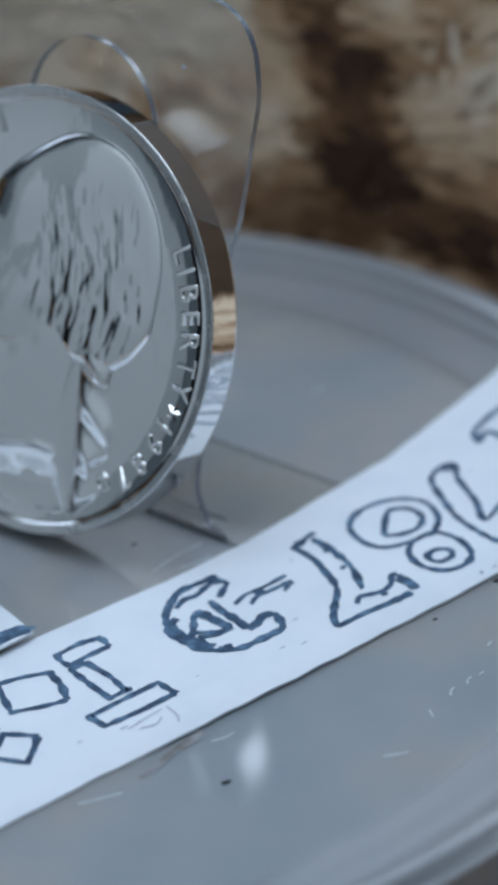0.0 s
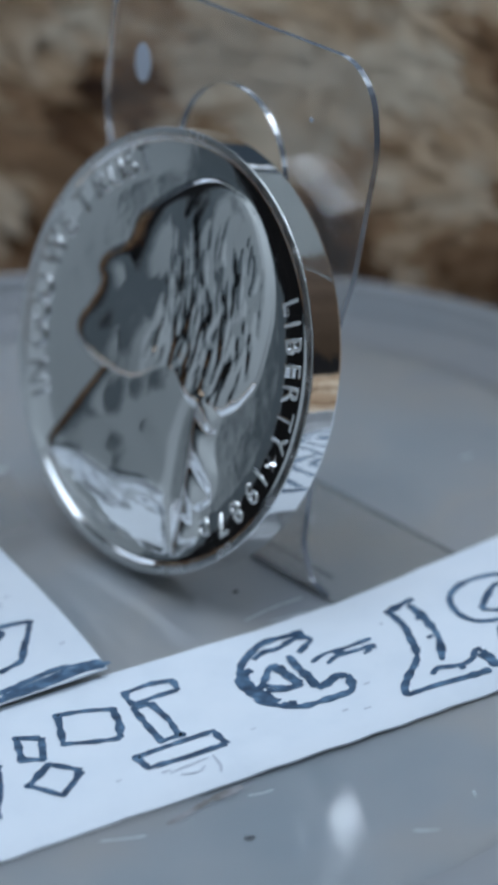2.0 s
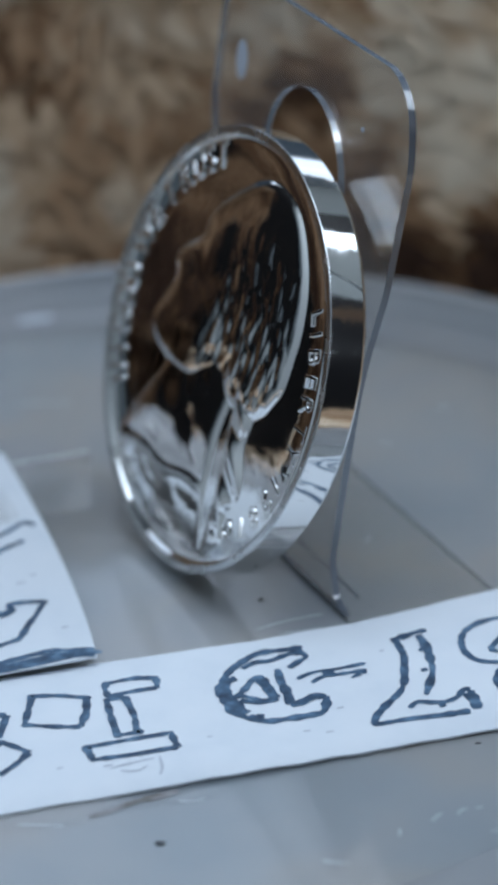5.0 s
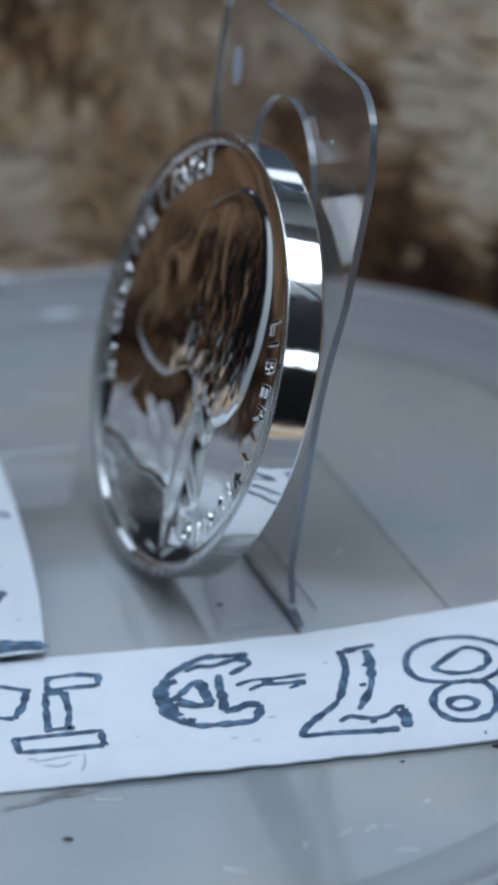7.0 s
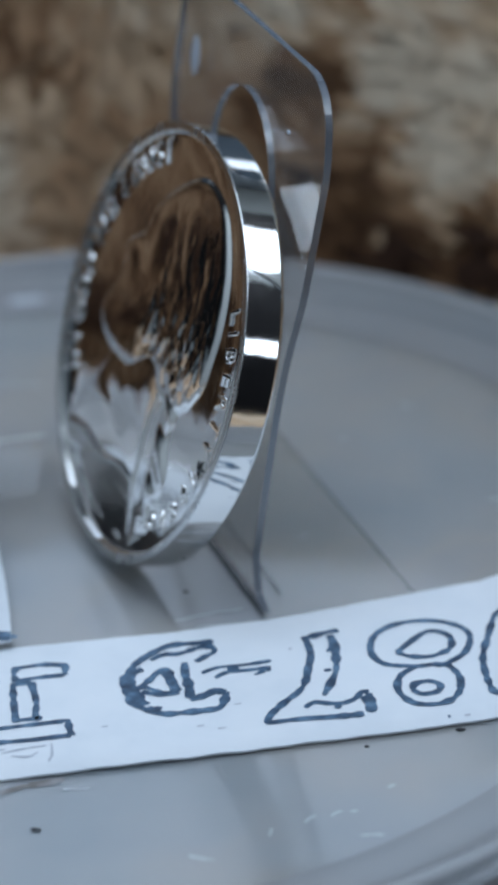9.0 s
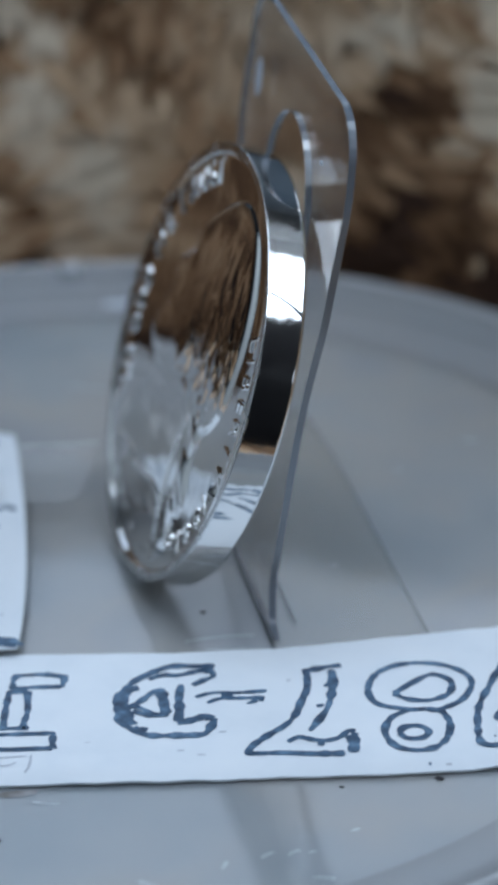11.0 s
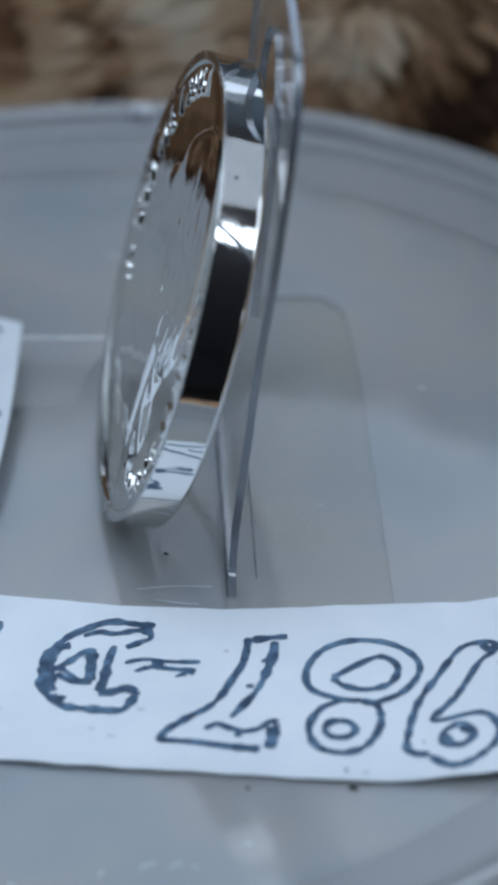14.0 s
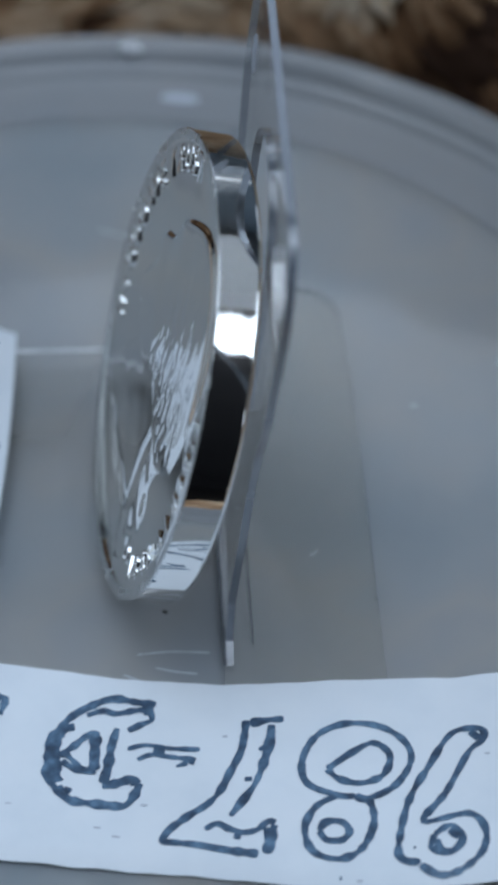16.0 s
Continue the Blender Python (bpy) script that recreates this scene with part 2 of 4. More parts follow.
wall("wall_east", [((RX, y0, z0), (RX + 0.12, y1, z1)) for y0, y1, z0, z1 in EAST] + holed("y", RX, RX + 0.12, -RY, -0.70, -0.90, -0.72, 0.20, 0.42), DIM, "unseen dark brown painted wall with two small windows, added for dark reflections")
wall("wall_below_window", [((RX, -0.30, 0.58), (RX + 0.12, RN, 1.0)), ((RX, 0.80, 1.0), (RX + 0.12, RN, ZC))], WALL, "unseen grey painted wall round the side window, added for reflections")
wall("wainscot", [((RX, -0.47, ZF), (RX + 0.12, RN, 0.58))], PANELLING, "unseen brown panelling under the side window, added for reflections")
wall("wall_alcove", [((-RX - 0.12, -RY, ZF), (-RX, 0.40, ZC))], PALE, "unseen pale painted wall, added for its reflection in the coin")
wall("wall_west", [((-RX - 0.12, 0.40, ZF), (-RX, 0.655, ZC)), ((-RX - 0.12, 0.655, 1.42), (-RX, 1.40, ZC)), ((-RX - 0.12, 1.40, ZF), (-RX, RN, ZC))], WALL, "unseen grey-blue painted wall with a doorway, added for reflections")
door = tagged(new("added_door"), "unseen dark door, added for its black reflection in the coin", "door", kind="structure")
leaf = part("door_leaf", box((-RX - 0.06, 0.66, ZF + 0.005), (-RX - 0.015, 1.395, 1.415)), DARK, door, smooth=False)
for zz in (-0.45, 0.55):
    part("door_panel", box((-RX - 0.013, 0.75, zz), (-RX - 0.004, 1.31, zz + 0.75)), DARK, leaf, smooth=False)
casing = bmesh.new()
for lo, hi in (((0.545, ZF), (0.643, 1.52)), ((1.41, ZF), (1.49, 1.52)), ((0.643, 1.425), (1.41, 1.52))):
    box((-RX + 0.001, *lo), (-RX + 0.018, *hi), casing)
tagged(to_object("door_casing", casing, CASING, smooth=False), "unseen dark grey casing, added for its reflection in the coin", "door casing", kind="structure")
tagged(to_object("baseboard", box((-RX + 0.001, -RY, ZF), (-RX + 0.02, 0.54, ZF + 0.10)), DARK, smooth=False), "dark stained baseboard along the wall", "baseboard", kind="structure")
tagged(to_object("floor", box((-RX - 0.12, -RY - 0.12, ZF - 0.05), (RX + 0.12, RN + 0.12, ZF)), DARK, smooth=False), "dark stained wooden room floor", "floor", kind="structure")
sill = bmesh.new()
for lo, hi in (((-RX - 0.12, -RY - 0.12), (-0.94, RN + 0.12)), ((0.90, -RY - 0.12), (RX + 0.12, RN + 0.12)), ((-0.94, -RY - 0.12), (0.90, -0.70)), ((-0.94, 0.60), (0.90, RN + 0.12))):
    box((*lo, ZC), (*hi, ZC + 0.10), sill)
tagged(to_object("ceiling", sill, CEIL, smooth=False), "unseen dark grey painted ceiling with an added roof window", "ceiling", kind="structure")


def window(name, along, at, a0, a1, z0, z1):
    w = tagged(new(name), "white painted window with two lights", "window", kind="structure")
    t, mid = 0.04, (a0 + a1) / 2
    for lo, hi in (((a0, z0), (a1, z0 + t)), ((a0, z1 - t), (a1, z1)), ((a0, z0 + t), (a0 + t, z1 - t)), ((a1 - t, z0 + t), (a1, z1 - t)), ((mid - t / 2, z0 + t), (mid + t / 2, z1 - t))):
        if along == "x":
            bm = box((lo[0], at - 0.025, lo[1]), (hi[0], at + 0.025, hi[1]))
        else:
            bm = box((at - 0.025, lo[0], lo[1]), (at + 0.025, hi[0], hi[1]))
        part("window_frame", bm, FRAME, w, smooth=False)


window("window_1", "y", RX + 0.06, -0.62, 0.45, 1.00, 1.62)
window("window_3", "y", RX + 0.06, -0.90, -0.72, 0.20, 0.42)
window("window_4", "x", RN + 0.06, -1.22, 0.07, 0.62, 1.78)
# this last, unseen window only frames the added low source
window("added_low_window", "x", RN + 0.06, 0.53, 1.21, 0.62, 1.06)
# frame round the added overhead lamp, out of view
roof_light = tagged(new("added_roof_window"), "unseen white framed roof window, added for light from above", "window", kind="structure")
for lo, hi in (((-0.94, -0.70), (0.90, -0.65)), ((-0.94, 0.55), (0.90, 0.60)), ((-0.94, -0.65), (-0.89, 0.55)), ((0.85, -0.65), (0.90, 0.55))):
    part("window_frame", box((*lo, ZC + 0.04), (*hi, ZC + 0.09)), FRAME, roof_light, smooth=False)

# ---- bed and blanket ----
BZ = -9.0  # mm, the blanket's mean level
TC = (-8.4, -1.5)  # mm, the lid's centre


def rough_ground(x, y):
    """The blanket's level: pressed flat under the lid, heaped up close behind it."""
    a = noise.noise((x * 0.035, y * 0.035, 3.1)) * 4.0 + noise.noise((x * 0.10, y * 0.10, 7.7)) * 2.2
    d = math.hypot(x - TC[0], y - TC[1])
    a *= min(1.0, max(0.0, (d - 26) / 14.0))
    az = math.degrees(math.atan2(y - TC[1], x - TC[0]))
    heap = min(1.0, max(0.0, (az + 12) / 25.0)) * min(1.0, max(0.0, (143.5 - az) / 9.0))
    up = min(1.0, max(0.0, (d - 33.0) / 8.5))
    down = min(1.0, max(0.0, (d - 50) / 80.0))
    return BZ + a * (1 - 0.75 * up) + 31 * heap * (up * up * (3 - 2 * up) - 0.7 * down * down * (3 - 2 * down))


# dyed patches of the plush, and painted shade: place in mm, spread and strength
CREAM = [(-11, 36.5, 9, 3.6, 0.26), (0.5, 36.5, 15, 2.5, 0.3), (4.0, 35.5, 13, 2.2, 0.25), (-23, 32, 13, 2.5, 0.3), (-22, 32.5, 9.5, 2.2, 0.22), (1.1, 37.6, 15.0, 1.0, 0.3), (7.5, 35.0, 12.2, 2.3, 0.45), (6.9, 34.8, 9.7, 1.7, 0.25), (10.3, 32.4, 5.3, 0.7, 0.45), (5.0, 36.4, 14.1, 1.3, 0.15), (-20.9, 33.8, 8.7, 2.5, 0.45), (-17.4, 35.9, 12.2, 0.7, 0.35), (-23.2, 31.6, 3.6, 2.0, 0.35), (-24.4, 32.4, 10.9, 1.3, 0.15), (-16.2, 35.2, 6.5, 1.0, 0.2), (25.9, 19.1, 12.9, 1.8, 0.4), (20.9, 24.2, 5.9, 0.5, 0.3), (22.1, 22.2, 4.5, 0.7, 0.3), (20.1, 24.7, 4.5, 0.5, 0.25), (11.0, 33.2, 10.7, 1.8, 0.3), (19.9, 27.3, 13.9, 1.3, 0.25), (16.7, 29.8, 12.4, 2.0, 0.3)]
# second and third: painted shade beside the lid; a dark row lines the heap's foot
BROWN_AND_SHADE = [(-36, 24, 5, 13, 0.42), (14, -30, -9, 14, 0.5), (28, -17, -8, 10, 0.45), (25.9, 11.1, 2.5, 3.0, 0.12), (23.2, 16.7, 2.5, 3.0, 0.12), (20.5, 20.9, 4.5, 3.0, 0.2), (17.2, 24.5, 3.5, 3.0, 0.28), (12.9, 28.1, 3.0, 3.5, 0.3), (8.1, 30.9, 2.2, 3, 0.3), (2.9, 32.9, 2.0, 3.0, 0.4), (-1.3, 34.0, 3.0, 2.5, 0.35), (-31, 31, 10, 7, 0.15), (-2.9, 38.2, 15.1, 0.9, 0.25), (9.1, 32.3, 1.9, 2.3, 0.45), (5.4, 33.8, 1.9, 1.5, 0.25), (11.7, 32.5, 8.9, 1.7, 0.12), (2.2, 35.4, 5.2, 1.3, 0.2), (-24.7, 32.6, 12.6, 1.5, 0.12), (-19.7, 34.8, 11.2, 1.0, 0.3), (-16.6, 35.5, 9.1, 1.0, 0.35), (-13.9, 35.8, 6.6, 0.9, 0.3), (-23.8, 31.9, 6.6, 0.8, 0.3), (-22.0, 32.4, 4.5, 1.0, 0.3), (-25.0, 31.4, 7.8, 1.0, 0.12), (4.7, 35.9, 11.1, 2.0, 0.12), (25.1, 17.1, 4.1, 2.7, 0.35), (22.2, 22.9, 7.4, 1.7, 0.2), (17.0, 29.6, 12.7, 1.3, 0.2), (27.3, 10.3, 1.9, 2.7, 0.4)]


def plush_tone(x, y, z):
    """How pale the plush is at a place of the blanket, painted shade included, 0 to 1."""
    w = Vector((noise.noise((x * 0.09, y * 0.09, z * 0.09)), noise.noise((x * 0.09, y * 0.09, z * 0.09 + 20)), noise.noise((x * 0.09, y * 0.09 + 20, z * 0.09)))) * 5.0
    p = Vector((x, y, z)) + w * 0.5
    v = 0.55 + 0.62 * noise.noise(p * 0.13) + 0.52 * noise.noise(p * 0.22 + w * 0.3) + 0.10 * noise.noise(p * 0.8)
    for marks, sign in ((CREAM, 1.2), (BROWN_AND_SHADE, -1.05)):
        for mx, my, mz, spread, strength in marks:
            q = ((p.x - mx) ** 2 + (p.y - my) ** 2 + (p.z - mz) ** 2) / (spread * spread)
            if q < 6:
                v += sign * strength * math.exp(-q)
    return min(1.0, max(0.0, v))


def dye_and_shade(ob, tones):
    layer = ob.data.attributes.new("tone", "FLOAT", "POINT")
    layer.data.foreach_set("value", tones)


bed = tagged(to_object("bed", box((-0.112, -0.052, ZF), (0.7, 0.95, -0.024)), SHEET, smooth=False), "cloth-covered bed under the plush blanket", "bed")
blanket = tagged(new("blanket"), "brown and cream plush blanket spread on the bed", "blanket")


def blanket_sheet():
    xs = [-118, -117, -114] + list(np.linspace(-110, 130, 161)) + [200, 350, 700]
    ys = [-58, -57.5, -55] + list(np.linspace(-52, 160, 143)) + [260, 400, 650, 950]
    verts, faces = [], []
    for y in ys:
        for x in xs:
            z = rough_ground(x, y)
            if x <= -114:
                z -= {-114: 2, -117: 7, -118: 14}[x]
            if y <= -55:
                z -= {-55: 2, -57.5: 7, -58: 14}[y]
            verts.append((x * MM, y * MM, z * MM))
    w = len(xs)
    for j in range(len(ys) - 1):
        for i in range(w - 1):
            faces.append((j * w + i, j * w + i + 1, (j + 1) * w + i + 1, (j + 1) * w + i))
    ob = from_arrays("cloth", verts, faces, FUR, blanket)
    dye_and_shade(ob, [plush_tone(x / MM, y / MM, z / MM) for x, y, z in verts])


blanket_sheet()


def fur(count):
    """Short soft pile that lies over in curls."""
    rng = np.random.default_rng(5)
    verts, faces, tones = [], [], []
    made = 0
    while made < count:
        x, y = rng.uniform(-75, 75), rng.uniform(-48, 85)
        d = math.hypot(x - TC[0], y - TC[1])
        if d < 33.4 or d > 46 and rng.random() < 0.8 or y < 10 and rng.random() < 0.6:
            continue
        z = rough_ground(x, y)
        a = -0.7 + 2.2 * noise.noise((x * 0.06, y * 0.06, z * 0.05 + 1.3)) + 1.0 * noise.noise((x * 0.22, y * 0.22, z * 0.2 + 5.0)) + rng.normal(0, 0.22)
        ln, wd = rng.uniform(2.4, 5.0), rng.uniform(0.28, 0.62)
        gx, gy = rough_ground(x + 0.3, y) - z, rough_ground(x, y + 0.3) - z
        up = Vector((-gx, -gy, 0.3)).normalized()
        side = up.cross(Vector((math.cos(a), math.sin(a), 0.3 * math.sin(a)))).normalized()
        lean = side.cross(up)
        lift = rng.uniform(0.05, 0.13)
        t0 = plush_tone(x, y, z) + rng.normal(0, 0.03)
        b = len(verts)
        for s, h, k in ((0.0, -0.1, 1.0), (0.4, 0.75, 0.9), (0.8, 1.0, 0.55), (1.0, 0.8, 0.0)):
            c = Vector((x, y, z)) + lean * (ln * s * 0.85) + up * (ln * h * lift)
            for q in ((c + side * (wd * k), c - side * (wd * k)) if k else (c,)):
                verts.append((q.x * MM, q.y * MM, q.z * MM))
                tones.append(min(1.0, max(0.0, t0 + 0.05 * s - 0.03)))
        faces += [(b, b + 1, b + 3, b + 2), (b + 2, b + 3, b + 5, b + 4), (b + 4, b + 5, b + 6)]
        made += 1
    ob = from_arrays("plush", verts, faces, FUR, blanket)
    dye_and_shade(ob, tones)
    tagged(ob, "soft brown and cream plush pile", kind="stuff")


fur(56000)

# ---- plastic tray ----
FLOOR = 0.15
tray = tagged(new("plastic_tray"), "shallow round milky plastic lid lying on the blanket", "lid")
DISH = [(0, FLOOR), (18.0, FLOOR), (26.8, FLOOR), (27.6, 0.17), (28.2, 0.21)]
BORDER = [(28.2, 0.21), (28.7, 0.28), (29.2, 0.33), (29.9, 0.38), (30.5, 0.46), (31.0, 0.60), (31.3, 0.68)]
LEDGE = [(31.3, 0.68), (31.5, 0.80), (31.75, 1.10), (32.0, 1.48), (32.3, 1.78), (32.65, 1.86), (32.85, 1.76), (32.97, 1.5), (33.0, 0.4)]
SKIRT = [(33.0, 0.4), (33.05, 0.1), (33.2, -0.1), (33.3, -0.5), (33.3, -8.8)]


def shell(profile, thick):
    """One ring or disc of the lid: an open profile given a thickness on its lower side."""
    fine = []
    for (r0, z0), (r1, z1) in zip(profile, profile[1:]):
        fine += [(r0, z0), ((r0 + r1) / 2, (z0 + z1) / 2)] if r0 > 0 else [(r0, z0)]
    fine.append(profile[-1])
    under = []
    for k, (r, z) in enumerate(fine):
        (ra, za), (rb, zb) = fine[max(k - 1, 0)], fine[min(k + 1, len(fine) - 1)]
        ln = math.hypot(rb - ra, zb - za)
        under.append((max(0.0, r + (zb - za) / ln * -thick), z - (rb - ra) / ln * thick))
    loop = [(r * MM, z * MM) for r, z in fine + under[::-1]]
    if fine[0][0] > 0:
        loop.append(loop[0])
    bm = revolve(loop, 224)
    bmesh.ops.remove_doubles(bm, verts=bm.verts, dist=1e-7)
    bmesh.ops.recalc_face_normals(bm, faces=bm.faces)
    for v in bm.verts:
        v.co = (v.co.x + TC[0] * MM, v.co.y + TC[1] * MM, v.co.z)
    return bm


part("dish", shell(DISH, 0.9), TUB, tray)
part("border", shell(BORDER, 0.85), RIM, tray)
rim = shell(LEDGE, 0.8)
for v in rim.verts:
    # the rim stands a little higher before a small notch
    az = math.degrees(math.atan2(v.co.y / MM - TC[1], v.co.x / MM - TC[0]))
    up = min(1.0, max(0.0, (az - 80.0) / 0.7)) * min(1.0, max(0.0, (100 - az) / 10.0))
    v.co.z += 0.26 * MM * up * min(1.0, max(0.0, (v.co.z / MM - 0.8) / 0.9))
part("rim", rim, RIM, tray)
part("skirt", shell(SKIRT, 0.8), RIM, tray)


def on_lid(r, az, z, ru, rv, rz):
    """A flat rounded lump on the lid at a radius and an angle from its centre."""
    bm = bmesh.new()
    bmesh.ops.create_uvsphere(bm, u_segments=20, v_segments=10, radius=1.0)
    for v in bm.verts:
        q = v.co
        c = [math.copysign(abs(k) ** 0.6, k) for k in (q.x, q.y)]
        v.co = (rv * c[1], -ru * c[0], rz * q.z)
    bmesh.ops.rotate(bm, verts=bm.verts, matrix=Matrix.Rotation(radians(az), 3, "Z"))
    bmesh.ops.translate(bm, verts=bm.verts, vec=(TC[0] + r * math.cos(radians(az)), TC[1] + r * math.sin(radians(az)), z))
    bmesh.ops.scale(bm, verts=bm.verts, vec=(MM, MM, MM))
    return bm


# a bright lump in place of the glint on the far rim
part("rim_glint", on_lid(32.1, 103.3, 1.72, 0.6, 0.3, 0.40), PALE_GLINT, tray, "small bright lump standing for a glint on the rim")
# a pale patch laid where the border only reflects light
part("border_reflection", on_lid(30.0, 97.8, 0.36, 1.1, 0.42, 0.06), GLUE_AND_GLINT, tray, "pale patch standing for a reflection inside the rim")

# ---- coin ----
UM = 0.001
CN = Vector((-0.8625, -0.3827, 0.3311)).normalized()
CU = Vector((0, 0, 1)).cross(CN).normalized()
CV = CN.cross(CU)
CC = Vector((-3.08, 0.12, 10.47))
R_COIN, THICK = 10.6, 1.95
COIN_M = Matrix(((CU.x, CV.x, CN.x, CC.x * MM), (CU.y, CV.y, CN.y, CC.y * MM), (CU.z, CV.z, CN.z, CC.z * MM), (0, 0, 0, 1)))
coin = tagged(new("coin"), "polished nickel coin leaning against a clear plastic stand", "coin")
coin.matrix_world = COIN_M
# A plain rounded form stands for the portrait.
HEAD = [(0.7, 8.6), (-1.3, 7.5), (-3.2, 5.9), (-3.7, 4.5), (-5.1, 3.5), (-5.5, 2.7), (-5.1, 2.1), (-5.6, 0.9), (-6.3, -0.4), (-5.6, -1.4), (-3.6, -2.0), (-1.6, -2.0), (-0.2, -1.2), (0.9, -0.8), (2.0, -1.6), (3.4, -1.9), (5.1, -1.6), (6.7, 0.1), (7.05, 2.2), (7.0, 3.9), (6.3, 5.9), (4.6, 7.9), (2.6, 8.7)]
BUST = [(-3.2, -1.2), (-4.6, -3.0), (-6.0, -5.2), (-6.8, -6.6), (-6.4, -7.5), (-5.1, -8.4), (-1.8, -9.3), (1.0, -9.35), (3.0, -9.1), (2.8, -7.8), (2.4, -6.4), (2.3, -3.4), (2.6, -0.6), (0, 0.4)]
QUEUE = [(3.2, -0.8), (4.9, -1.2), (4.8, -3.0), (5.4, -4.4), (5.4, -5.6), (4.7, -6.4), (5.0, -7.6), (4.2, -8.5), (3.5, -8.9), (3.4, -6.0), (3.1, -3.0)]


def outline_distance(u, v, poly):
    """Signed distance to a closed outline, positive inside, over arrays."""
    inside = np.zeros(u.shape, bool)
    far = np.full(u.shape, 1e9)
    for (x0, y0), (x1, y1) in zip(poly, poly[1:] + poly[:1]):
        ex, ey = x1 - x0, y1 - y0
        t = np.clip(((u - x0) * ex + (v - y0) * ey) / (ex * ex + ey * ey), 0, 1)
        far = np.minimum(far, np.hypot(u - x0 - t * ex, v - y0 - t * ey))
        cross = ((y0 > v) != (y1 > v)) & (u < ex * (v - y0) / (ey if ey else 1e-9) + x0)
        inside ^= cross
    return np.where(inside, far, -far)


def coin_field(u, v):
    """The ground of the coin's face: dished across, a little rounded up and down, turned up towards the rim."""
    return -0.34 + u ** 2 / 474 - v ** 2 / 1500 + 0.11 * np.clip((np.hypot(u, v) - 8.2) / 1.8, 0, 1) ** 2


def swell(d, step, steep, dome, reach):
    """Height over an outline from the distance inside it: a steep border and a slow dome."""
    d = np.maximum(d, 0)
    return step * (1 - np.exp(-d / steep)) + dome * (1 - np.exp(-d / reach))


def bump_at(u, v, cu, cv, ru, rv):
    return np.exp(-((u - cu) / ru) ** 2 - ((v - cv) / rv) ** 2)


def field_noise(u, v, fu, fv, seed):
    flat = np.stack([u.ravel(), v.ravel()], 1)
    return np.array([noise.noise((a * fu, b * fv, seed)) for a, b in flat]).reshape(u.shape)


def coin_relief(u, v):
    r = np.hypot(u, v)
    dh, db, dq = (outline_distance(u, v, [(p.x, p.y) for p in smooth_line(q, True, 5)]) for q in (HEAD, BUST, QUEUE))
    across, along = u + 0.30 * v - 0.06 * (v - 4) ** 2 * np.sign(v - 4), v - 0.3 * u
    soft = field_noise(across, along, 0.45, 0.40, 11.0)
    mid = field_noise(u, v, 0.55, 0.8, 31.0)
    # head: a plain rounded form, with long wavy locks over its back
    head = swell(dh, 0.13, 0.13, 0.045, 0.6) + swell(dh, 0, 1, 0.09, 3.0)
    head = head + 0.04 * bump_at(u, v, -1.6, 0.4, 1.5, 1.3) + 0.03 * bump_at(u, v, -1.6, 5.0, 1.3, 1.2) - 0.03 * bump_at(u, v, -3.2, 2.7, 0.9, 1.0) - 0.04 * bump_at(u, v, 0.6, 1.0, 0.35, 1.2)
    hair = np.clip((dh - 0.2) / 0.8, 0, 1) * np.clip((u + 0.9 - 0.12 * (v - 3)) / 1.0, 0, 1) * np.clip((7.4 - v) / 1.5, 0, 1)
    wave = np.tanh(2.2 * field_noise(across + 0.35 * mid, along, 1.6, 0.75, 2.0)) * 0.55 + 0.5 * field_noise(across, along, 3.4, 1.3, 6.0)
    locks = (0.018 + 0.042 * np.clip((4.5 - v) / 5, 0, 1)) * wave
    tips = 0.06 * np.abs(np.sin(2.6 * u + 0.5)) * np.exp(-np.maximum(dh, 0) / 0.35) * np.clip((0.6 - v) / 0.8, 0, 1) * np.clip((u - 0.4) / 0.5, 0, 1)
    head = head + hair * locks + np.clip(dh / 1.2, 0, 1) * 0.030 * soft - np.where(dh > 0, tips, 0)
    # neck and shoulder, with the lower part cut off at a slant
    low = -(v + 6.55) + 0.05 * u + 0.16 * np.sin(1.2 * u + 0.6)
    bust = swell(db, 0.11, 0.14, 0.05, 1.8) + np.clip(db / 0.8, 0, 1) * (0.016 * mid + 0.012 * soft)
    bust = bust + np.clip(db / 0.5, 0, 1) * (0.05 * np.exp(-((low + 0.12) / 0.16) ** 2) - 0.10 * np.maximum(low, 0) + 0.02 * np.exp(-((u + 3.0 + 0.3 * (v + 4.4)) / 1.0) ** 2 - ((v + 4.3) / 0.3) ** 2))
    bust = bust + np.clip(low, 0, 1) * 0.05 * field_noise(u, v, 0.8, 1.3, 17.0)
    # tied tail of hair
    tail = swell(dq, 0.13, 0.18, 0.05, 0.8) * (1 + 0.35 * np.sin(2.9 * v + 1.6 * u) + 0.3 * mid)
    body = np.maximum(np.maximum(np.where(dh > 0, head, 0), np.where(db > 0, bust, 0)), np.where(dq > 0, tail, 0))
    z = coin_field(u, v) + body
    rim = 1 / (1 + np.exp(-(r - 10.10) / 0.03))
    z = z * (1 - rim) - 0.06 * (10.6 - np.minimum(r, 10.6)) / 0.48 * rim
    edge = np.clip((r - 10.56) / 0.04, 0, 1)
    return z - 0.025 * edge ** 2


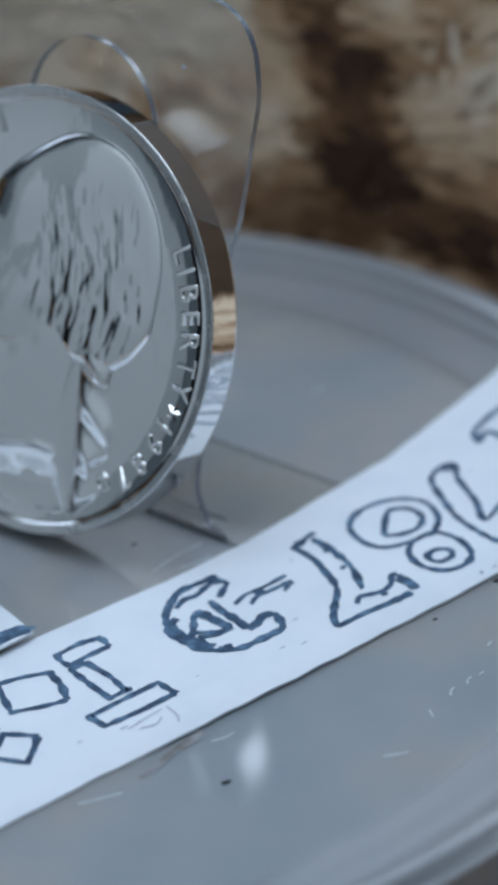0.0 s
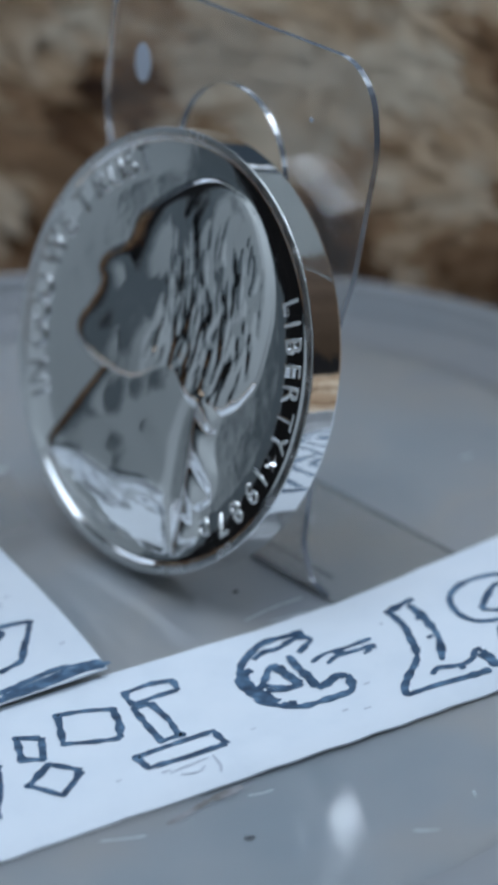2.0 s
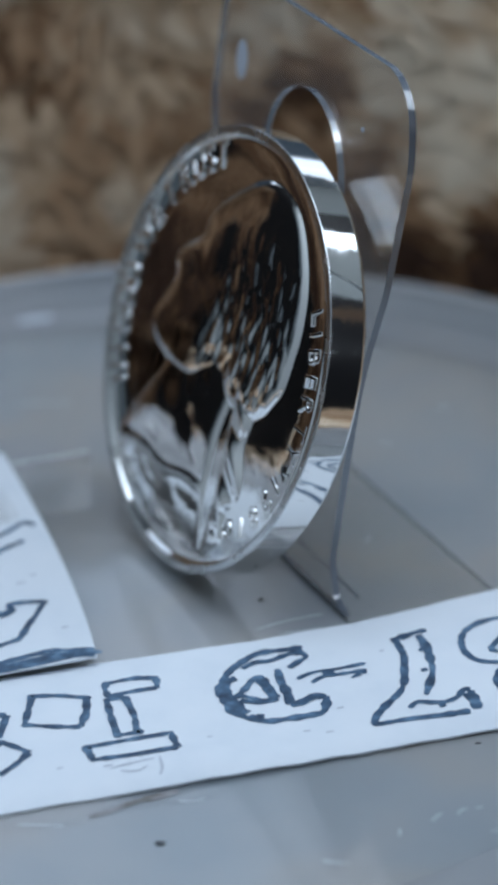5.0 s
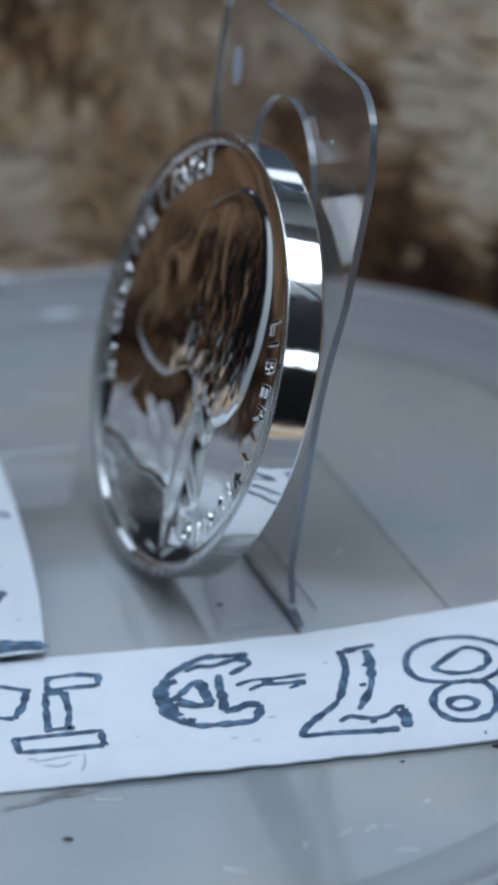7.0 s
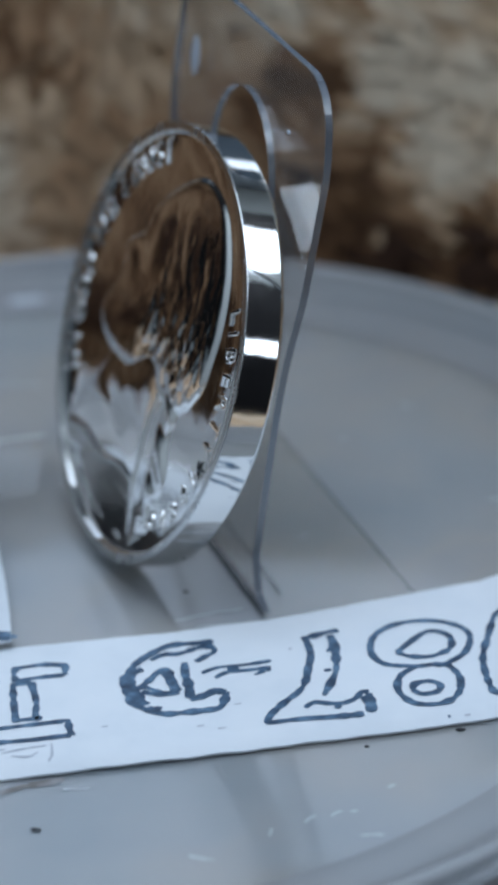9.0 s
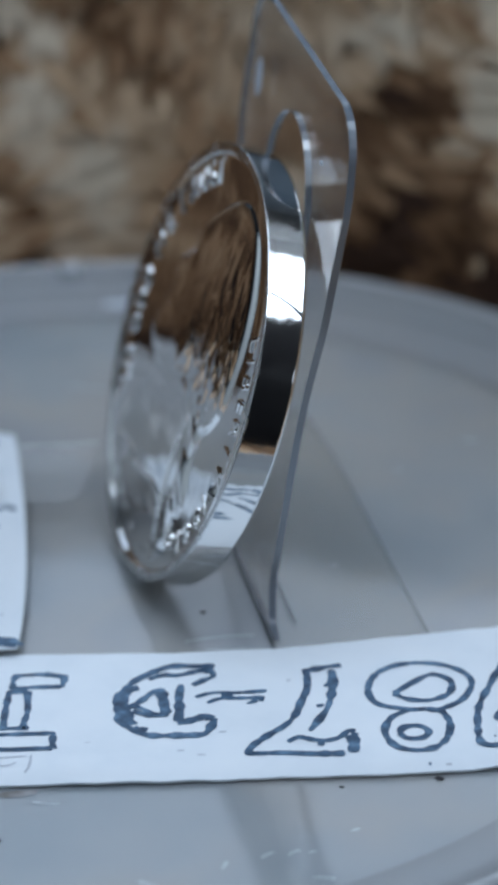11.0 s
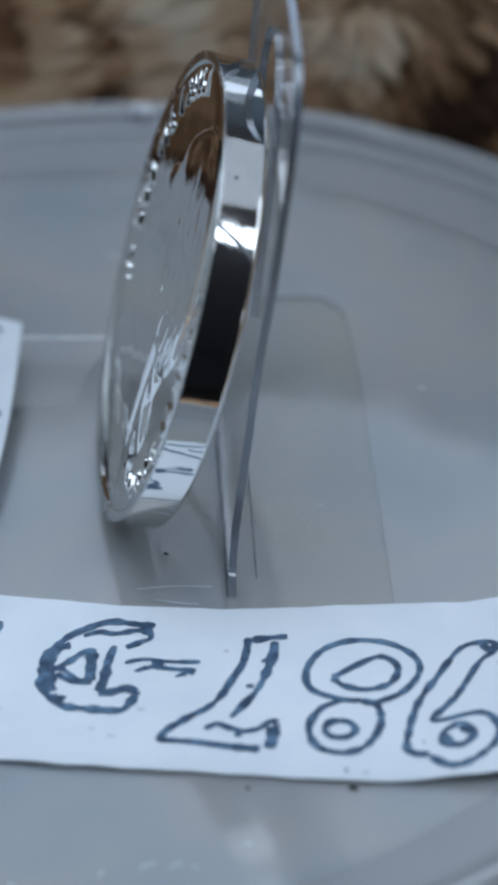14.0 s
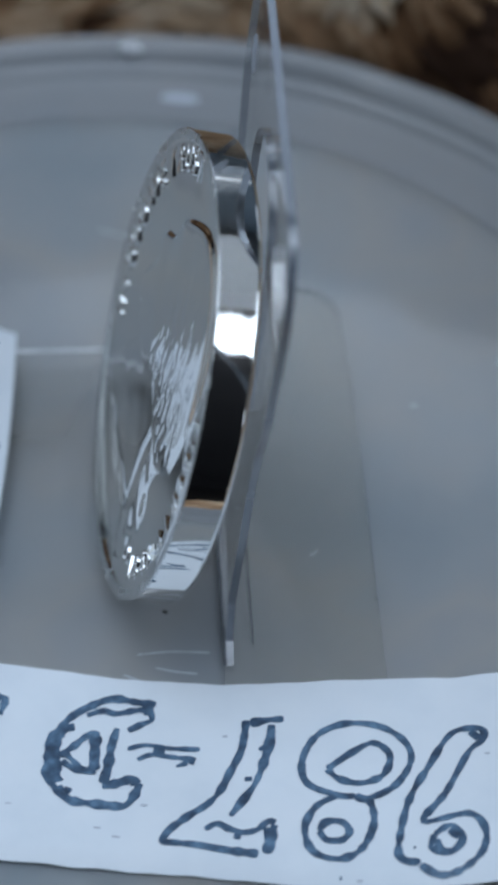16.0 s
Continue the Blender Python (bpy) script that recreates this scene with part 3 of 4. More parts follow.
def coin_body():
    na, radii = 480, np.concatenate([np.linspace(0.06, 9.4, 190), np.linspace(9.43, 10.6, 46)])
    ang = np.linspace(0, 2 * math.pi, na, endpoint=False)
    rr, aa = np.meshgrid(radii, ang, indexing="ij")
    u, v = rr * np.cos(aa), rr * np.sin(aa)
    z = coin_relief(u, v)
    verts = np.stack([u, v, z], -1).reshape(-1, 3).tolist()
    for r, zz in ((10.6, -0.05), (10.6, -0.08), (10.6, -1.70), (10.6, -1.76), (10.52, -1.89), (10.3, -1.95), (9.7, -1.95), (9.5, -1.75)):
        verts += [(r * math.cos(a), r * math.sin(a), zz) for a in ang]
    n = len(radii) + 8
    faces = []
    for i in range(n - 1):
        for k in range(na):
            j = (k + 1) % na
            faces.append((i * na + k, (i + 1) * na + k, (i + 1) * na + j, i * na + j))
    faces.append(tuple(range(na - 1, -1, -1))[::-1])
    faces.append(tuple(range((n - 1) * na, n * na)))
    ob = from_arrays("disc", [(a * UM, b * UM, c * UM) for a, b, c in verts], faces, NICKEL, coin)
    bm = bmesh.new()
    bm.from_mesh(ob.data)
    bmesh.ops.recalc_face_normals(bm, faces=bm.faces)
    # the rim's flat top is rubbed dull
    for f in bm.faces:
        c = f.calc_center_median()
        f.material_index = 1 if c.z > -0.09 * UM and math.hypot(c.x, c.y) > 10.12 * UM else 0
    bm.to_mesh(ob.data)
    bm.free()
    ob.data.materials.append(WORN)
    ob.data.shade_smooth()


coin_body()


def glyph(text, height, depth, bevel):
    """A raised character as a mesh, centred on its foot."""
    c = bpy.data.curves.new("glyph", "FONT")
    c.body, c.size, c.align_x = text, height / 0.7, "CENTER"
    c.offset = -0.00003
    c.extrude, c.bevel_depth, c.bevel_resolution, c.resolution_u = depth, bevel, 3, 4
    ob = new("glyph", c)
    bpy.context.view_layer.update()
    me = bpy.data.meshes.new_from_object(ob.evaluated_get(bpy.context.evaluated_depsgraph_get()))
    bpy.data.objects.remove(ob)
    bpy.data.curves.remove(c)
    return me


def coin_letter(ch, a, mid, height, sunk=0.0):
    """One raised character on the coin at the angle a, its middle at the radius mid."""
    spot = (mid - 0.25) * math.cos(radians(a)), (mid - 0.25) * math.sin(radians(a))
    me = glyph(ch, height * UM, 0.045 * UM, 0.062 * UM)
    me.materials.clear()
    me.materials.append(NICKEL)
    me.shade_smooth()
    ob = new("letter", me)
    ob.parent = coin
    ob.matrix_local = Matrix.Rotation(radians(a - 90), 4, "Z") @ Matrix.Translation((0, (mid - height / 2) * UM, (coin_field(*spot) - sunk) * UM)) @ Matrix.Diagonal((0.93, 1, 1, 1))


for word, angles in (("IN", (209.5, 203)), ("GOD", (192, 184, 176)), ("WE", (164, 154.5)), ("TRUST", (144.5, 135.5, 127.5, 120.5, 114))):
    for ch, a in zip(word, angles):
        coin_letter(ch, a, 9.3, 1.3)
for ch, a in zip("LIBERTY", (29.5, 24.5, 18.5, 11.5, 5, -2.5, -9.5)):
    coin_letter(ch, a, 9.3, 1.08)
for ch, a in zip("1987", (-22, -28.5, -37, -45)):
    coin_letter(ch, a, 9.15, 1.08)
coin_letter("D", -53, 8.75, 0.85)


def small_star():
    bm = bmesh.new()
    pts = [bm.verts.new(((0.5 if k % 2 == 0 else 0.2) * UM * math.cos(k * math.pi / 5), (0.5 if k % 2 == 0 else 0.2) * UM * math.sin(k * math.pi / 5), -0.2 * UM)) for k in range(10)]
    tip = bm.verts.new((0, 0, 0.0))
    for k in range(10):
        bm.faces.new((pts[k], pts[(k + 1) % 10], tip))
    ob = part("star", bm, NICKEL, coin, smooth=False)
    a = radians(-16.2)
    ob.matrix_local = Matrix.Translation((9.3 * UM * math.cos(a), 9.3 * UM * math.sin(a), 0.08 * UM))


small_star()

# ---- clear stand ----
SN = Vector((-0.920, -0.359, 0.157)).normalized()
SU = Vector((0.3718, -0.9283, 0)).normalized()
SW = SN.cross(SU)
SP = Vector((1.79, 2.52, 19.78)) + 0.15 * SN
stand = tagged(new("coin_stand"), "clear bent plastic stand with a rounded cut-out behind the coin", "stand")


def at_sheet(u, w, n=0.0):
    return (SP + SU * u + SW * w + SN * n) * MM


def rounded(corners):
    """An outline of (u, w, radius) corners with rounded turns."""
    out = []
    m = len(corners)
    for i, (u, w, r) in enumerate(corners):
        p, a, b = Vector((u, w)), Vector(corners[i - 1][:2]), Vector(corners[(i + 1) % m][:2])
        if r == 0:
            out.append(p)
            continue
        d0, d1 = (a - p).normalized(), (b - p).normalized()
        half = d0.angle(d1) / 2
        cut = r / math.tan(half)
        s, e = p + d0 * cut, p + d1 * cut
        c = p + (d0 + d1).normalized() * (r / math.sin(half))
        for k in range(11):
            t = k / 10
            q = (s - c).lerp(e - c, t).normalized() * r
            out.append(c + q)
    return out


W_FOOT = -(SP.z - FLOOR) / SW.z + 0.1
OUTER = rounded([(9.2, W_FOOT, 0), (8.0, W_FOOT + 0.35, 0.5), (7.2, W_FOOT + 1.9, 1.2), (7.75, -9.0, 20.0), (9.1, -4.6, 8.0), (9.9, 1.3, 5.0), (9.2, 4.9, 2.7), (-9.1, 5.4, 2.0), (-9.7, -1.0, 6.0), (-8.4, -5.0, 3.0), (-8.0, W_FOOT, 0.9)])
HOLE = [Vector((0.15 + 3.9 * math.cos(a), -1.9 + 3.9 * math.sin(a))) for a in np.linspace(0, math.pi, 25)] + [Vector((-3.75, -9.0)), Vector((4.05, -9.0))]


def plate(outer, hole, place, thick):
    """A flat sheet of real thickness with an opening."""
    bm = bmesh.new()
    edges = []
    for loop in (outer, hole):
        if not loop:
            continue
        vs = [bm.verts.new((p[0], p[1], 0)) for p in loop]
        edges += [bm.edges.new((vs[k], vs[(k + 1) % len(vs)])) for k in range(len(vs))]
    bmesh.ops.triangle_fill(bm, use_beauty=True, edges=edges)
    bmesh.ops.recalc_face_normals(bm, faces=bm.faces)
    res = bmesh.ops.extrude_face_region(bm, geom=list(bm.faces))
    for v in [g for g in res["geom"] if isinstance(g, bmesh.types.BMVert)]:
        v.co.z = -thick
    bmesh.ops.recalc_face_normals(bm, faces=bm.faces)
    bm.normal_update()
    for face in bm.faces:
        face.material_index = 1 if abs(face.normal.z) < 0.5 else 0
    for v in bm.verts:
        v.co = place(v.co.x, v.co.y, v.co.z)
    bmesh.ops.recalc_face_normals(bm, faces=bm.faces)
    return bm


panel = part("back_panel", plate(OUTER, HOLE, at_sheet, 0.34), CLEAR, stand, smooth=False)
FOOT = SP + SW * (-SP.z / SW.z)
BACK = Vector((-SN.x, -SN.y, 0)).normalized()


def at_base(u, b, h=0.0):
    return (Vector((FOOT.x, FOOT.y, 0)) + SU * u + BACK * b + Vector((0, 0, FLOOR + 0.20 + h))) * MM


base = part("base_panel", plate(rounded([(11.5, -0.05, 0.4), (11.5, 6.95, 0.8), (-6.2, 6.95, 6.0), (-14.0, 6.6, 2.4), (-14.0, 0.0, 2.0)]), [], at_base, 0.19), BASE, stand, smooth=False)
panel.data.materials.append(CUT)
base.data.materials.append(FAINT)
# the fold's line on the floor, and a thinner strip drawn as its reflection
for b0, u0, u1, wide in ((-0.05, -3.0, 9.3, 0.13), (1.25, 0.5, 8.2, 0.07)):
    fold = bmesh.new()
    box((u0, b0, 0), (u1, b0 + wide, 0.06), fold)
    for v in fold.verts:
        v.co = at_base(v.co.x, v.co.y, v.co.z)
    part("fold_and_reflection", fold, FAINT, stand, smooth=False)
spot = bmesh.new()
bmesh.ops.create_uvsphere(spot, u_segments=20, v_segments=10, radius=1.0)
for v in spot.verts:
    q = v.co.copy()
    v.co = at_sheet(-6.6 + 0.62 * q.x, 1.5 + 0.95 * q.y, 0.04 + 0.06 * q.z)
fleck = bmesh.new()
bmesh.ops.create_icosphere(fleck, subdivisions=2, radius=1.0)
for v in fleck.verts:
    q = v.co.copy()
    v.co = at_sheet(5.7 + 0.13 * q.x, 1.75 + 0.11 * q.y, 0.03 + 0.05 * q.z)
part("fleck", fleck, GLUE_AND_GLINT, stand, "tiny pale fleck in the plastic")
part("glue_dot", spot, GLUE_AND_GLINT, stand, "small pale oval dot of glue")

# ---- paper strips ----
FAR = [(-30, -14.2), (-20, -12.4), (-13.9, -11.2), (-8.8, -10.2), (-5.6, -9.85), (-1.8, -9.5), (2.5, -8.6), (7.4, -6.8), (13, -5.0), (20.5, -2.2), (27, 0.6)]
NEAR = [(-30, -24.6), (-20, -22.7), (-15, -21.8), (-10.3, -20.9), (-5.7, -20.2), (0.1, -19.2), (5, -18.2), (8.8, -17.5), (12.2, -16.7), (15, -15.8), (22, -13.2), (27, -11.2)]


def edge_y(edge, x):
    xs, ys = zip(*edge)
    return float(np.interp(x, xs, ys))


def paper_height(x, y):
    z = 0.60 + 0.08 * math.sin(x * 0.23 + 1.0) + 0.05 * math.sin(y * 0.5 + x * 0.3) + max(0.0, (x - 12)) * 0.13 + max(0.0, -x - 16) * 0.13 - 0.50 * min(1.0, max(0.0, (edge_y(NEAR, x) + 1.6 - y) / 1.6)) ** 2
    return max(FLOOR + 0.11, z)


strip = tagged(new("paper_strip"), "white paper strip lettered by hand in dark blue pen", "paper strip", group="paper labels")
grid = []
for x in np.linspace(-29, 26.5, 140):
    lo, hi = edge_y(NEAR, x), edge_y(FAR, x)
    w0 = 0.06 * noise.noise((x * 0.8, 0, 0))
    w1 = 0.06 * noise.noise((x * 0.8, 9, 0))
    grid.append([(x, y, paper_height(x, y)) for y in np.linspace(lo + 0.42 + w0, hi + w1, 26)])
from_arrays("sheet", *thin_sheet(grid, 0.09), PAPER, strip)


def pen(name, strokes, parent, height, width=0.20, mat=INK, closed=False):
    """Hand-drawn lines as slightly uneven ribbons of ink just above the paper."""
    verts, faces = [], []
    for s, pts in enumerate(strokes):
        if isinstance(pts[0], float):
            width, pts = pts
        line = smooth_line(pts, closed, 7)
        if closed:
            line.append(line[0])
        b = len(verts)
        for k, p in enumerate(line):
            t = (line[min(k + 1, len(line) - 1)] - line[max(k - 1, 0)])
            t = t.normalized() if t.length > 1e-9 else Vector((1, 0, 0))
            w = width * (0.5 + 0.30 * noise.noise((p.x * 2.3, p.y * 2.3, s * 3.0))) * (0.55 if k in (0, len(line) - 1) else 1)
            for q in (p + Vector((-t.y, t.x, 0)) * w, p - Vector((-t.y, t.x, 0)) * w):
                verts.append((q.x * MM, q.y * MM, (height(q.x, q.y) + 0.025 + 0.002 * s) * MM))
        for k in range(len(line) - 1):
            faces.append((b + 2 * k, b + 2 * k + 1, b + 2 * k + 3, b + 2 * k + 2))
    return from_arrays(name, verts, faces, mat, parent)


pen("letter", [(0.36, [(0.1, -10.4), (-0.6, -10.5), (-1.8, -10.6), (-2.6, -11.2), (-3.2, -11.9), (-3.5, -12.7), (-3.7, -13.4), (-3.4, -14.2), (-3.3, -14.8), (-2.8, -15.4), (-2.2, -15.8), (-1.6, -16.0), (-0.8, -15.9), (-0.1, -15.8), (0.6, -15.6), (0.8, -14.9), (0.8, -14.4)]),
               (0.30, [(-2.6, -11.7), (-2.0, -11.3), (-1.4, -11.3), (-0.6, -10.9), (-0.1, -10.8), (0.2, -11.2), (-0.1, -11.5), (-0.6, -12.0)]),
               (0.60, [(-3.5, -13.1), (-3.3, -13.9), (-3.0, -14.6), (-2.6, -15.3)]), (0.34, [(-0.2, -15.9), (0.0, -15.8)]), (0.5, [(-0.2, -10.6), (0.0, -11.0)])], strip, paper_height)
pen("letter_counter", [(0.40, [(-3.3, -13.1), (-3.2, -12.6), (-2.9, -12.4)]), (0.34, [(-2.5, -15.5), (-2.1, -15.7), (-2.0, -15.4)]), (0.44, [(-1.1, -12.0), (-1.0, -13.0), (-0.8, -13.9), (-0.7, -14.8)]),
                       (0.40, [(-0.7, -14.9), (-0.2, -14.7), (0.4, -14.3), (0.7, -14.5)]), (0.34, [(-3.0, -14.0), (-2.6, -13.4), (-2.2, -12.7), (-1.7, -12.5)]), (0.50, [(-1.85, -12.6), (-1.6, -13.4), (-1.3, -14.3)]),
                       (0.34, [(-1.2, -14.3), (-1.6, -14.4), (-2.3, -14.4), (-2.8, -14.2)]), (0.26, [(-2.8, -13.8), (-2.3, -14.1), (-2.0, -14.3)])], strip, paper_height)
pen("dash", [(0.26, [(-0.3, -12.9), (0.4, -12.5), (1.4, -12.4), (2.7, -12.1)]), (0.26, [(0.3, -13.3), (0.8, -12.9), (1.6, -12.8), (2.4, -12.7), (2.7, -12.7)]), (0.40, [(2.2, -12.8), (2.7, -12.75)]), (0.40, [(0.8, -12.7), (1.3, -12.6)]), (0.20, [(2.0, -13.2), (2.4, -12.9)])], strip, paper_height)
pen("digit", [(0.34, [(4.1, -10.1), (4.3, -11.0), (4.4, -11.8), (4.3, -12.8), (4.2, -13.8), (3.9, -14.6), (3.3, -15.4), (2.8, -16.2), (2.7, -16.8), (3.2, -16.75), (4.1, -16.6), (5.3, -16.5), (6.1, -16.4), (6.7, -16.3)]),
              (0.36, [(4.3, -10.2), (5.0, -9.8), (5.6, -9.55)]), (0.36, [(5.2, -10.0), (5.4, -10.8), (5.5, -11.9), (5.5, -13.0), (5.3, -13.9), (5.0, -14.9)])], strip, paper_height)
pen("digit_shading", [(0.24, [(5.1, -11.4), (5.3, -11.2)]), (0.24, [(5.0, -13.0), (5.3, -12.9)]), (0.28, [(4.2, -15.8), (4.6, -15.4), (5.2, -15.5), (5.8, -15.5), (6.3, -15.2), (6.6, -14.7), (6.9, -14.7)]),
                      (0.42, [(6.9, -14.8), (7.0, -15.4), (7.0, -16.2)]), (0.34, [(5.6, -15.5), (5.6, -15.9)]), (0.40, [(6.7, -15.0), (7.0, -15.7)])], strip, paper_height)
pen("digit", [[(9.69, -12.42), (9.01, -12.61), (7.6, -12.44), (7.02, -11.41), (7.2, -9.99), (8.15, -9.01), (9.56, -8.7), (10.8, -9.1), (11.38, -9.99), (11.1, -11.41), (10.18, -12.42), (9.69, -12.42)],
              [(8.16, -11.47), (8.83, -10.43), (9.58, -9.61), (10.43, -9.96), (10.49, -11.0), (9.72, -11.73), (8.76, -11.8), (8.16, -11.47)],
              [(9.01, -12.61), (8.28, -13.42), (8.16, -14.61), (8.83, -15.56), (9.93, -15.6), (10.67, -14.88), (10.81, -13.55), (10.33, -12.52), (9.69, -12.42)]], strip, paper_height, 0.31)
pen("digit_shading", [[(12.1, -14.6), (12.6, -14.95), (13.1, -14.85)], [(13.8, -14.05), (13.5, -13.6)], [(13.9, -13.0), (14.4, -13.3)], [(13.4, -8.0), (13.9, -8.3)], [(14.3, -14.1), (13.7, -14.2)]], strip, paper_height, 0.32)
pen("digit_ring", [[(8.75, -14.53), (8.91, -14.04), (9.51, -13.84), (9.95, -14.17), (9.79, -14.68), (9.17, -14.86), (8.75, -14.53)]], strip, paper_height, 0.31)
pen("digit", [[(13.18, -14.84), (12.33, -14.81), (12.02, -13.91), (11.86, -11.93), (12.18, -10.05), (12.66, -8.25), (13.77, -7.78), (14.04, -8.31), (13.62, -9.04), (13.24, -11.23), (12.73, -12.84), (14.44, -12.05), (15.32, -12.65), (15.49, -13.74), (14.93, -14.75), (14.12, -15.21), (13.22, -14.97)],
              [(13.36, -13.37), (13.91, -12.78), (14.54, -13.31), (14.26, -14.04), (13.44, -14.06), (13.36, -13.37)]], strip, paper_height, 0.31)
pen("digit", [[(16.27, -6.27), (18.6, -5.4), (18.9, -6.3), (18.1, -6.6), (18.6, -11.5), (19.4, -11.2), (19.6, -12.2), (16.6, -13.2), (16.4, -12.2), (17.2, -11.9), (16.9, -7.0), (16.0, -7.25), (16.27, -6.27)]], strip, paper_height, 0.31)


def slant_bar(x0, y0, x1, y1, half):
    """An outlined bar between two points."""
    d = Vector((x1 - x0, y1 - y0))
    n = Vector((-d.y, d.x)).normalized() * half
    return [(x0 + n.x, y0 + n.y), (x1 + n.x, y1 + n.y), (x1 - n.x, y1 - n.y), (x0 - n.x, y0 - n.y), (x0 + n.x, y0 + n.y)]


def dense(pts):
    """Repeats corners so that the pen keeps them."""
    out = []
    for (ax, ay), (bx, by) in zip(pts, pts[1:]):
        out += [(ax + (bx - ax) * t, ay + (by - ay) * t) for t in (0.0, 0.1, 0.5, 0.9)]
    out.append(pts[-1])
    return [(x + 0.22 * noise.noise((x * 0.9, y * 0.9, 4.0)), y + 0.22 * noise.noise((x * 0.9, y * 0.9, 8.0))) for x, y in out]


# the word that follows is left as outlined bars
for bar in ((-6.3, -12.2, -8.5, -12.4, 0.5), (-8.1, -13.2, -7.5, -16.3, 0.45), (-5.7, -16.9, -9.1, -17.5, 0.55), (-9.4, -14.2, -11.8, -13.9, 1.15), (-12.2, -16.6, -13.3, -17.9, 0.8), (-13.2, -14.0, -13.4, -15.6, 0.55), (-15.6, -15.2, -16.4, -18.8, 0.9)):
    pen("pen_bar", [dense(slant_bar(*bar))], strip, paper_height, 0.31)
pen("smudge", [[(-8.3, -18.7), (-7.4, -18.4), (-6.5, -18.2)], [(-6.3, -18.1), (-6.2, -18.9), (-6.3, -19.3)], [(-7.9, -18.9), (-7.2, -19.0), (-6.8, -18.7)]], strip, paper_height, 0.10, SMUDGE)

for sx, sy, ln in ((0.6, -17.2, 0.35), (-0.3, -17.0, 0.3), (1.2, -15.4, 0.3), (-4.3, -16.9, 0.25), (3.4, -11.2, 0.2), (10.9, -16.3, 0.25), (14.3, -9.0, 0.2), (-10.5, -18.4, 0.25), (-8.6, -18.5, 0.4)):
    pen("smudge", [[(sx, sy), (sx + ln, sy + 0.06)]], strip, paper_height, 0.10, SMUDGE)
for sx, sy in ((12.7, -14.2), (10.2, -16.4), (-9.9, -13.0), (-10.3, -12.7)):
    pen("pen_dot", [[(sx, sy), (sx + 0.1, sy + 0.02)]], strip, paper_height, 0.16)

label2 = tagged(new("paper_strip"), "second white paper strip with pen marks, curling up at its end", "paper strip", group="paper labels")


def lift2(x, y):
    return 0.95 + 1.35 * min(1, max(0.0, (y + 10.5) / 19.0)) ** 1.5 + max(0.0, -x - 16) * 0.02


grid = []
for k, y in enumerate(np.linspace(0, 1, 40)):
    right = (-8.85 - 1.7 * y - 2.9 * y ** 1.6, -10.4 + 18.0 * y)
    left = (-22.6 - 1.7 * y - 2.9 * y ** 1.6, -13.4 + 22.2 * y)
    row = []
    for t in np.linspace(0, 1, 14):
        x, yy = left[0] + (right[0] - left[0]) * t, left[1] + (right[1] - left[1]) * t
        row.append((x, yy, lift2(x, yy)))
    grid.append(row)
v2, f2 = thin_sheet(grid, 0.09)
from_arrays("sheet", v2, [tuple(reversed(f)) for f in f2], PAPER, label2)
pen("pen_line", [(0.34, [(-8.95, -9.85), (-10.0, -9.75), (-11.0, -9.75), (-12.3, -10.2), (-13.9, -10.75), (-17, -11.6)]), (0.36, [(-8.9, -10.22), (-10.1, -10.3), (-12.2, -10.9), (-13.9, -11.3), (-17, -12.1)]),
                 (0.34, [(-9.2, -10.0), (-10.6, -10.1), (-12.1, -10.55), (-13.6, -11.0)]), (0.55, [(-8.93, -9.9), (-9.0, -10.15)])], label2, lift2)
pen("pen_bar", [(0.30, [(-13.3, -6.3), (-13.0, -6.6), (-12.6, -6.2), (-12.8, -5.75), (-12.3, -5.6), (-11.25, -5.65), (-11.3, -5.9), (-11.6, -6.8), (-11.9, -7.5), (-12.25, -8.5), (-12.8, -8.85), (-13.4, -9.15)]), (0.42, [(-13.0, -6.5), (-12.65, -6.15)])], label2, lift2)
pen("pen_bar", [(0.28, [(-13.6, 0.0), (-12.9, 0.6), (-12.3, 1.2), (-11.75, 0.9)]), (0.30, [(-13.8, -1.5), (-12.9, -0.8), (-12.25, -0.4)])], label2, lift2)
pen("pen_bar", [(0.28, [(-16.2, 4.6), (-15.5, 6.2), (-15.1, 7.1), (-14.1, 6.7)]), (0.28, [(-15.4, 2.8), (-14.7, 4.4), (-14.1, 6.0)])], label2, lift2)
pen("smudge", [[(-11.9, -3.4), (-11.6, -3.3)], [(-10.4, -7.9), (-10.1, -7.8)], [(-12.5, -4.0), (-12.1, -3.9)]], label2, lift2, 0.12, SMUDGE)

film = []
for a in np.linspace(0, 1, 16):
    row = []
    for b in np.linspace(0, 1, 8):
        x, y = -15.2 + 6.1 * a - 1.0 * b * (1 - a), 5.75 + 2.45 * a - 5.5 * b
        row.append((x, y, 2.05 - 0.35 * a - 0.25 * b + 0.05 * math.sin(5 * a)))
    film.append(row)
fv, ff = thin_sheet(film, 0.05)
from_arrays("clear_tape", fv, ff, BASE, label2)


def film_edge(x, y):
    return 2.07 - 0.35 * (x + 15.2) / 6.1 + 0.05 * math.sin(5 * (x + 15.2) / 6.1)


# the tape's edge, with its glint painted on as a white line
pen("tape_edge", [[(-14.6 + 5.4 * k / 6, 6.0 + 2.18 * k / 6) for k in range(7)]], label2, film_edge, 0.16, PALE_GLINT)

